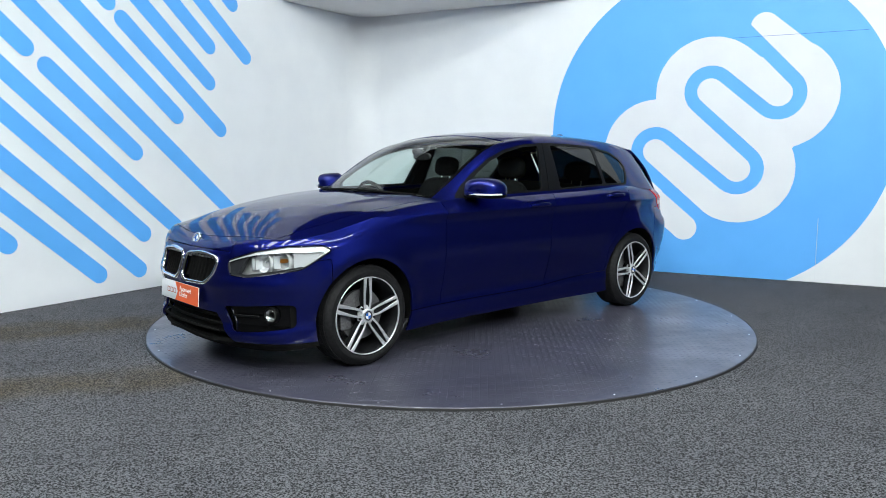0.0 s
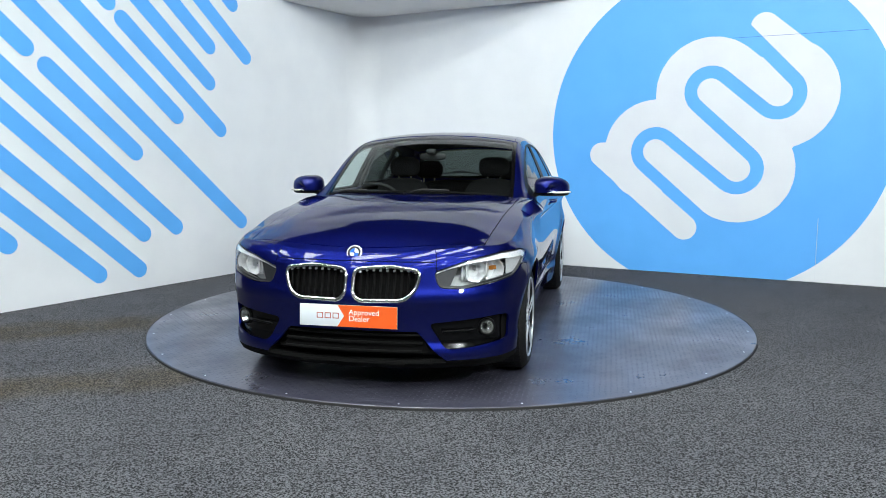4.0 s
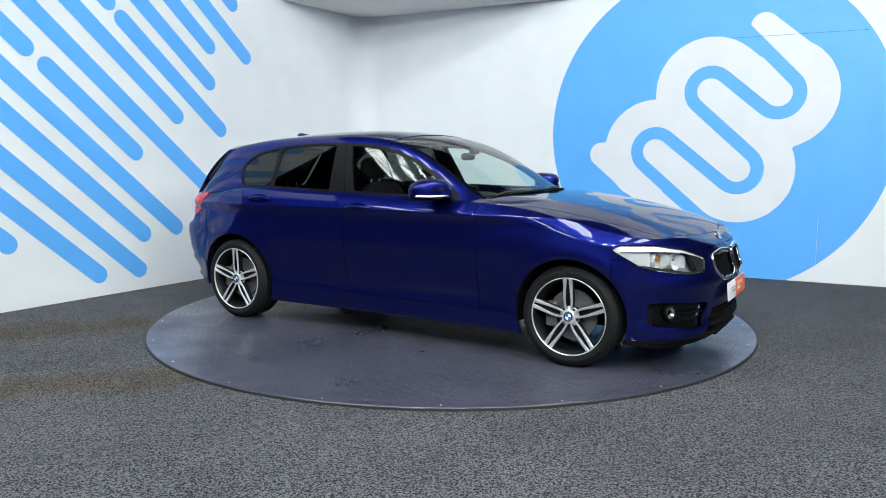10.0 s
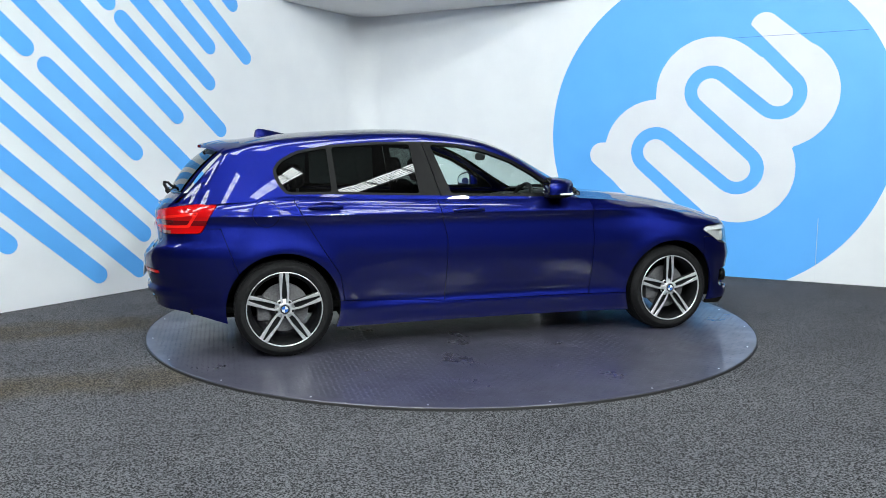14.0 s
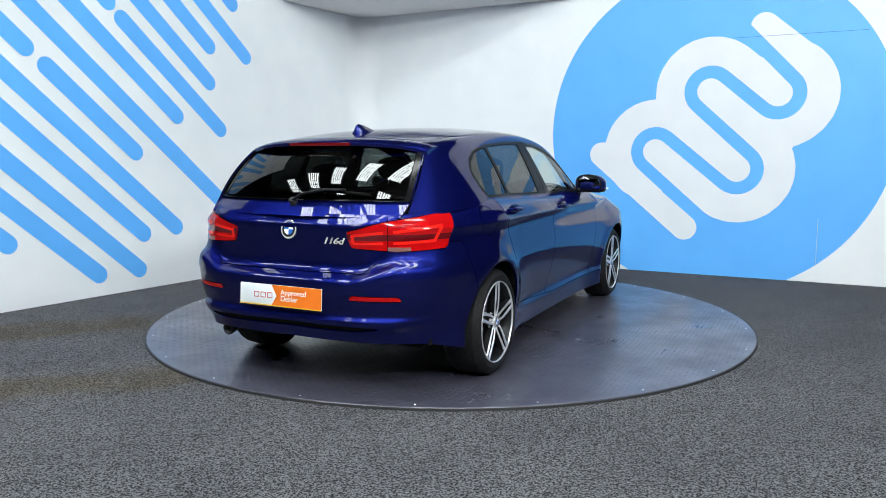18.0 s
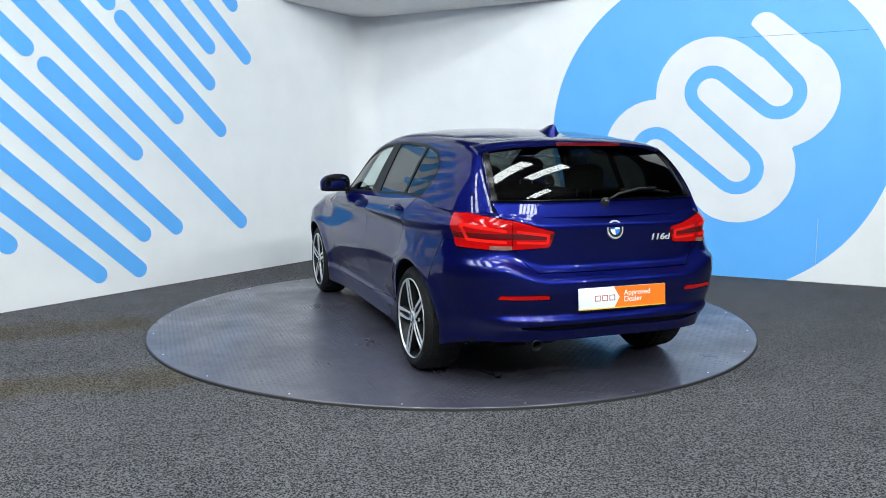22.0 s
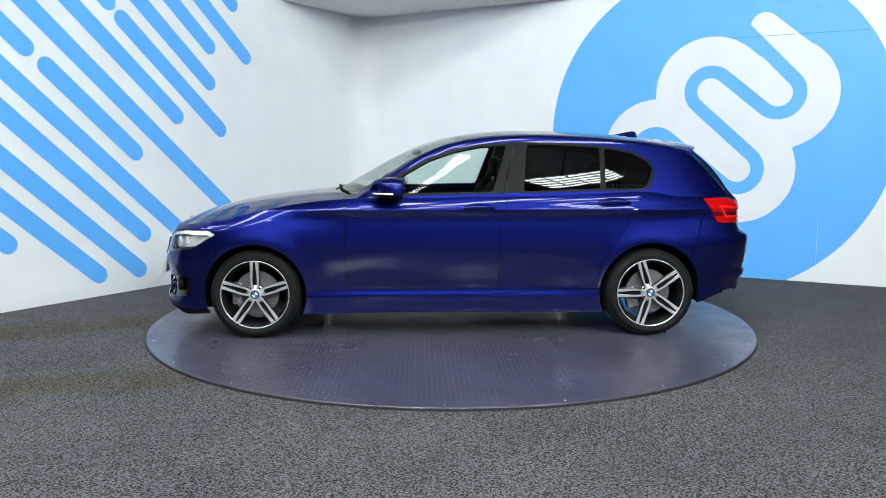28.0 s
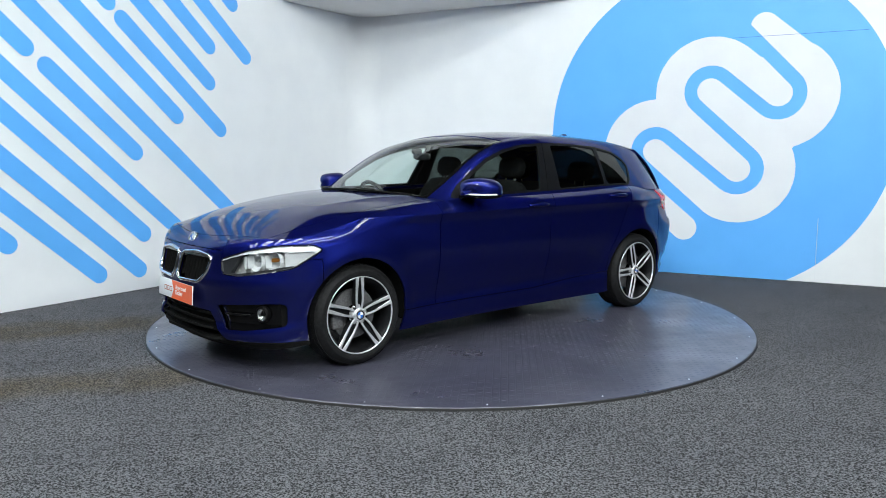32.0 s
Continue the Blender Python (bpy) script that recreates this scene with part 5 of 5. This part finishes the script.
def build_badges(car):
    front = Matrix.Translation((2.121, 0, 0.428)) @ Matrix(((0, 0, 1, 0), (1, 0, 0, 0), (0, 1, 0, 0), (0, 0, 0, 1))) @ Matrix.Rotation(math.radians(-4), 4, "X")
    build_plate(car, front, PLATE_ORANGE, False, "front_plate", "white and orange dealer plate on the front bumper")
    rear = Matrix.Translation((-2.197, 0, 0.520)) @ Matrix(((0, 0, -1, 0), (-1, 0, 0, 0), (0, 1, 0, 0), (0, 0, 0, 1))) @ Matrix.Rotation(math.radians(-4), 4, "X")
    build_plate(car, rear, PLATE_REAR_ORANGE, True, "rear_plate", "white and orange dealer plate on the rear bumper")
    for at, n, grow, name in (((1.998, 0, 0.735), Vector((0.90, 0, 0.44)), 1.0, "front_badge"), ((-2.102, 0, 0.857), Vector((-0.985, 0, 0.17)), 1.18, "rear_badge")):
        root = new(name)
        root.parent = car
        n = n.normalized()
        xa = Vector((0, 0, 1)).cross(n).normalized()
        ya = n.cross(xa)
        m = Matrix.Identity(4)
        m.col[0][:3], m.col[1][:3], m.col[2][:3], m.col[3][:3] = xa, ya, n, Vector(at) + n * 0.006
        root.matrix_basis = m
        tagged(root, "round quartered badge in blue, white and chrome")
        v, f = turned([(0.0, 0.0), (0.039 * grow, 0.0), (0.043 * grow, -0.003), (0.044 * grow, -0.012), (0.0, -0.012)], 40)
        put_mesh("badge_body", [(a, -c, b) for a, b, c in v], f, CHROME, root, angle=30)
        roundel(root, Matrix.Identity(4), 0.041 * grow)
    n = Vector((-0.99, 0, 0.12)).normalized()
    xa = Vector((0, -1, 0))
    m = Matrix.Identity(4)
    m.col[0][:3], m.col[1][:3], m.col[2][:3], m.col[3][:3] = xa, n.cross(xa), n, (-2.112, -0.215, 0.796)
    lettering("model_letters", "116d", 0.050, m @ Matrix.Diagonal((1.22, 0.92, 1, 1)), SILVER_LETTERS, car, 0.003, shear=0.25, bold=0.0004)


# ---- mirrors, handles, wipers, fin ----
def egg(centre, radii, power=2.6, n=24, k=14):
    """A rounded block: a superellipsoid."""
    rings = []
    for i in range(k + 1):
        b = -math.pi / 2 + math.pi * i / k
        cb, sb = math.cos(b), math.sin(b)
        ring = []
        for j in range(n):
            a = 2 * math.pi * j / n
            ca, sa = math.cos(a), math.sin(a)
            q = 2 / power
            g = lambda c: math.copysign(abs(c) ** q, c)
            ring.append((centre[0] + radii[0] * g(cb) * g(ca), centre[1] + radii[1] * g(cb) * g(sa), centre[2] + radii[2] * g(sb)))
        rings.append(ring)
    return ring_loft(rings, True, False)


def build_mirrors(car):
    for side in (1, -1):
        root = new("door_mirror")
        root.parent = car
        tagged(root, "blue door mirror with a black base and silver indicator strip")
        # sections along x from the glass to the rounded front
        sect = ((0.385, 0.90, 1.0), (0.395, 0.98, 1.0), (0.44, 1.0, 0.99), (0.49, 0.93, 0.93), (0.53, 0.74, 0.78), (0.552, 0.45, 0.5), (0.558, 0.12, 0.15))
        cy, cz, ry, rz = 0.894, 1.008, 0.120, 0.084
        rings = []
        for x, w, h in sect:
            ring = []
            for j in range(28):
                a = 2 * math.pi * j / 28
                g = lambda c: math.copysign(abs(c) ** (0.60 if math.sin(a) > 0 else 0.40), c)
                yy = cy + ry * w * g(math.cos(a)) + (1 - w) * -0.02
                rise = 1.0 - 0.30 * max(0.0, math.cos(a)) if math.sin(a) > 0 else 0.62
                zz = cz + rz * h * g(math.sin(a)) * rise
                ring.append((x - 0.05 * max(0, math.cos(a)), yy * side, zz))
            rings.append(ring)
        v, f = ring_loft(rings, True, True)
        tri = [(q[0], q[i], q[i + 1]) for q in f for i in range(1, len(q) - 1)]
        mesh = (np.array(v), np.array(tri))
        hz = mesh[0][:, 2] - 0.984
        put_mesh("cap", *clip(mesh, hz), PAINT, root, "blue mirror cap", angle=50)
        put_mesh("mirror_base", *clip(mesh, -hz), BLACK, root, "black mirror underside", angle=50)
        # the glass in its surround, across the open end of the housing
        mid = Vector((sum(p[0] for p in rings[0]), sum(p[1] for p in rings[0]), sum(p[2] for p in rings[0]))) / len(rings[0])
        for name, grow, back, mat, label in (("glass_surround", 0.99, 0.002, BLACK, "black mirror surround"), ("mirror_glass", 0.86, 0.005, MIRROR, "mirror glass")):
            rim = [mid + (Vector(p) - mid) * grow for p in rings[0]]
            v, f = ring_loft([[(p.x - back, p.y, p.z) for p in rim], [(p.x + 0.004, p.y, p.z) for p in rim]], True, True)
            put_mesh(name, v, f, mat, root, label, smooth=False)
        pts = []
        for x, w, h in sect[2:6]:
            pts.append((x - 0.036, (cy + ry * w + 0.004) * side, 0.986))
        pts.append((0.548, (cy - 0.02) * side, 0.986))
        v, f = tube(pts, 0.0075, 6, flat=0.9)
        put_mesh("indicator_strip", v, f, INK_WHITE, root, "silver-white indicator strip")
        rings = [[(0.44 + a, 0.775 * side, 0.945 + b) for a, b in ((-0.05, 0), (0.07, 0), (0.07, 0.035), (-0.05, 0.035))],
                 [(0.44 + a, 0.865 * side, 0.985 + b) for a, b in ((-0.04, 0), (0.06, 0), (0.05, 0.03), (-0.04, 0.03))]]
        v, f = ring_loft(rings, True, True)
        put_mesh("mirror_arm", v, f, BLACK, root, "black mirror arm", angle=30)


def build_handles(car):
    for side in (1, -1):
        for x0, z0 in ((-0.167, 0.887), (-1.083, 0.922)):
            root = new("door_handle")
            root.parent = car
            tagged(root, "blue bar door handle")
            y0 = surf(s_at(z0, x=x0), z0).y
            rings = []
            for i in range(13):
                t = -1 + i / 6
                x = x0 + 0.105 * t
                out = 0.040 - 0.022 * t ** 4
                h = 0.0145 * (1 - 0.35 * t * t)
                z = z0 + 0.004 * (1 - t * t)
                w = 0.009 if abs(t) < 0.8 else 0.020
                rings.append([(x, (y0 + out - w + w * math.cos(a)) * side, z + h * math.sin(a)) for a in (2 * math.pi * k / 10 for k in range(10))])
            v, f = ring_loft(rings, True, True)
            put_mesh("grip", v, f, PAINT, root, angle=50)
            rings = []
            for i in range(9):
                q = i / 8
                rings.append([(x0 + 0.085 * q * math.cos(a), (y0 + 0.0015 + 0.003 * (1 - q) * 0) * side, z0 + 0.002 + 0.030 * q * math.sin(a)) for a in (2 * math.pi * k / 24 for k in range(24))])
            v, f = ring_loft(rings, True)
            put_mesh("handle_recess", v, f, PAINT, root, "finger recess")


def build_wipers(car):
    for y0, y1 in ((-0.62, -0.02), (-0.05, 0.55)):
        root = new("wiper")
        root.parent = car
        tagged(root, "black windscreen wiper")
        def at(y, lift):
            return (0.845 - 0.165 * (abs(y) / 0.68) ** 2.2 - 0.01, y, 0.985 - 0.03 * (abs(y) / 0.68) ** 2 + lift)
        v, f = tube([at(y, 0.012) for y in np.linspace(y0, y1, 15)], 0.008, 6)
        put_mesh("blade", v, f, LINER, root)
        v, f = tube([at(y0 - 0.02 if y0 < -0.3 else y0, 0.0), at(y0 + 0.12, 0.028), at((y0 + y1) / 2, 0.026)], 0.010, 6, flat=0.6)
        put_mesh("arm", v, f, MATT, root)
    root = new("rear_wiper")
    root.parent = car
    tagged(root, "grey rear wiper resting along the rear screen")
    v, f = tube([(-2.048, 0.02, 1.003), (-2.060, -0.05, 1.040), (-2.050, -0.18, 1.064), (-2.028, -0.30, 1.064)], 0.012, 8, flat=0.6)
    put_mesh("arm", v, f, GREY_ALLOY, root, "dark grey wiper arm")
    v, f = tube([(-2.033, -0.08, 1.056), (-2.023, -0.22, 1.056), (-2.003, -0.34, 1.048), (-1.983, -0.42, 1.038)], 0.008, 6)
    put_mesh("blade", v, f, LINER, root)
    cup("pivot", (-2.040, 0.02, 0.998), (-0.75, 0, 0.65), [(0.0, 0.022), (0.015, 0.020), (0.022, 0.008), (0.024, -0.01)], MATT, root, 16)
    # shark-fin aerial
    rings = []
    for x, w, h in ((-1.245, 0.004, 0.002), (-1.29, 0.018, 0.014), (-1.35, 0.027, 0.034), (-1.40, 0.029, 0.050), (-1.435, 0.025, 0.056), (-1.455, 0.018, 0.048), (-1.465, 0.012, 0.004)):
        zr = float(spline(-x, [-p[0] for p in MID_P][::1], [p[1] for p in MID_P])) - 0.004
        rings.append([(x, -w * 1.9, zr), (x, -w * 0.9, zr + h * 0.45), (x, -w * 0.25, zr + h * 0.95), (x, 0, zr + h), (x, w * 0.25, zr + h * 0.95), (x, w * 0.9, zr + h * 0.45), (x, w * 1.9, zr)])
    v, f = ring_loft(rings, True, True)
    put_mesh("roof_aerial", v, f, PAINT, car, "blue shark-fin roof aerial", angle=50)


# ---- inside the car ----
def build_interior(car):
    def seat(x, y, wide, name, label, heads, rake=0.30, zb=0.30, high=1.10):
        root = new(name)
        root.parent = car
        tagged(root, label)
        v, f = egg((x + 0.20, y, zb + 0.16), (0.27, wide, 0.10), 4)
        put_mesh("cushion", v, f, TRIM, root)
        v, f = egg((0, 0, 0), (0.085, wide * 0.97, (high - zb - 0.22) / 2 + 0.04), 3.4)
        m = Matrix.Translation((x - 0.13, y, (high + zb + 0.22) / 2 - 0.05)) @ Matrix.Rotation(-rake, 4, "Y")
        put_mesh("backrest", [tuple(m @ Vector(p)) for p in v], f, TRIM, root)
        for hy in heads:
            v, f = egg((0, 0, 0), (0.050, 0.125, 0.082), 3.0)
            m = Matrix.Translation((x - 0.27, y + hy, high + 0.07)) @ Matrix.Rotation(-rake * 0.5, 4, "Y")
            put_mesh("headrest", [tuple(m @ Vector(p)) for p in v], f, TRIM, root)
            for d in (-0.05, 0.05):
                v, f = tube([(x - 0.25, y + hy + d, high - 0.08), (x - 0.265, y + hy + d, high + 0.04)], 0.006, 6)
                put_mesh("headrest_post", v, f, SATIN, root)
        return root
    seat(-0.12, 0.37, 0.245, "front_seat", "black cloth front seat", (0.0,), high=1.07)
    seat(-0.12, -0.37, 0.245, "front_seat", "black cloth front seat", (0.0,), high=1.07)
    seat(-0.95, 0.0, 0.60, "rear_seat", "black cloth rear bench with head rests", (0.36, -0.36), 0.35, 0.32, 1.03)
    v, f = egg((0.62, 0, 0.80), (0.25, 0.70, 0.145), 3.5, 36, 18)
    dash = put_mesh("dashboard", v, f, DASH, car, "black dashboard")
    v, f = egg((0.50, -0.37, 0.945), (0.12, 0.17, 0.045), 2.6)
    put_mesh("instrument_hood", v, f, DASH, dash)
    # steering wheel on the right-hand side
    root = new("steering_wheel")
    root.parent = car
    tagged(root, "black steering wheel")
    m = Matrix.Translation((0.36, -0.37, 0.86)) @ Matrix.Rotation(math.radians(-66), 4, "Y")
    v, f = tube([tuple(m @ Vector((0.185 * math.cos(a), 0.185 * math.sin(a), 0))) for a in (2 * math.pi * k / 36 for k in range(36))], 0.015, 8, closed=True)
    put_mesh("rim", v, f, DASH, root)
    v, f = egg((0, 0, -0.01), (0.07, 0.085, 0.03), 2.6)
    put_mesh("hub", [tuple(m @ Vector(p)) for p in v], f, DASH, root)
    for a in (0.0, 2.2, -2.2):
        v, f = tube([tuple(m @ Vector((q * math.cos(a + math.pi), q * math.sin(a + math.pi), -0.005))) for q in (0.05, 0.18)], 0.014, 6, flat=0.5)
        put_mesh("spoke", v, f, SATIN, root)
    v, f = egg((0.20, 0.0, 1.225), (0.016, 0.10, 0.028), 3)
    put_mesh("rear_view_mirror", v, f, MATT, car, "black rear-view mirror")
    v, f = egg((0.25, 0.0, 1.262), (0.035, 0.035, 0.022), 3)
    put_mesh("sensor_housing", v, f, MATT, car)
    bm = bmesh.new()
    box(bm, (-1.98, -0.62, 0.90), (-1.20, 0.62, 0.925), 0.01)
    part("parcel_shelf", bm, TRIM, car, "black parcel shelf")
    bm = bmesh.new()
    box(bm, (-1.9, -0.72, 0.27), (0.9, 0.72, 0.31), 0.01)
    part("cabin_floor", bm, LINER, car, "black cabin floor")


build_head_lamps(CAR)
build_tail_lamps(CAR)
build_grille(CAR)
build_badges(CAR)
build_mirrors(CAR)
build_handles(CAR)
build_wipers(CAR)
build_interior(CAR)


# ---- what moves ----
def heading(t):
    """The turntable's angle in degrees: a slow start, an even turn, and a slow stop."""
    ts = [0, 0.5, 1.0, 1.5, 2.0, 2.5, 29.5, 30.0, 30.5, 31.0, 31.5, 32.0]
    an = [-137.2, -136.7, -134.6, -131.1, -125.6, -119.5, 200.3, 206.1, 211.5, 216.5, 219.5, 220.9]
    return float(np.interp(t, ts, an))


def motions():
    times = [0, 0.5, 1.0, 1.5, 2.0, 2.5] + list(range(3, 30)) + [29.5, 30.0, 30.5, 31.0, 31.5, 32.0]
    off = Vector((0.0064, -0.0897, 0))
    walk(TURNTABLE, [(t, pose(0, 0, 0, 0, 0, heading(t))) for t in times])
    walk(CAR, [(t, pose(0, 0, 0, 0, 0, heading(t)) @ Matrix.Translation(off)) for t in times])


motions()
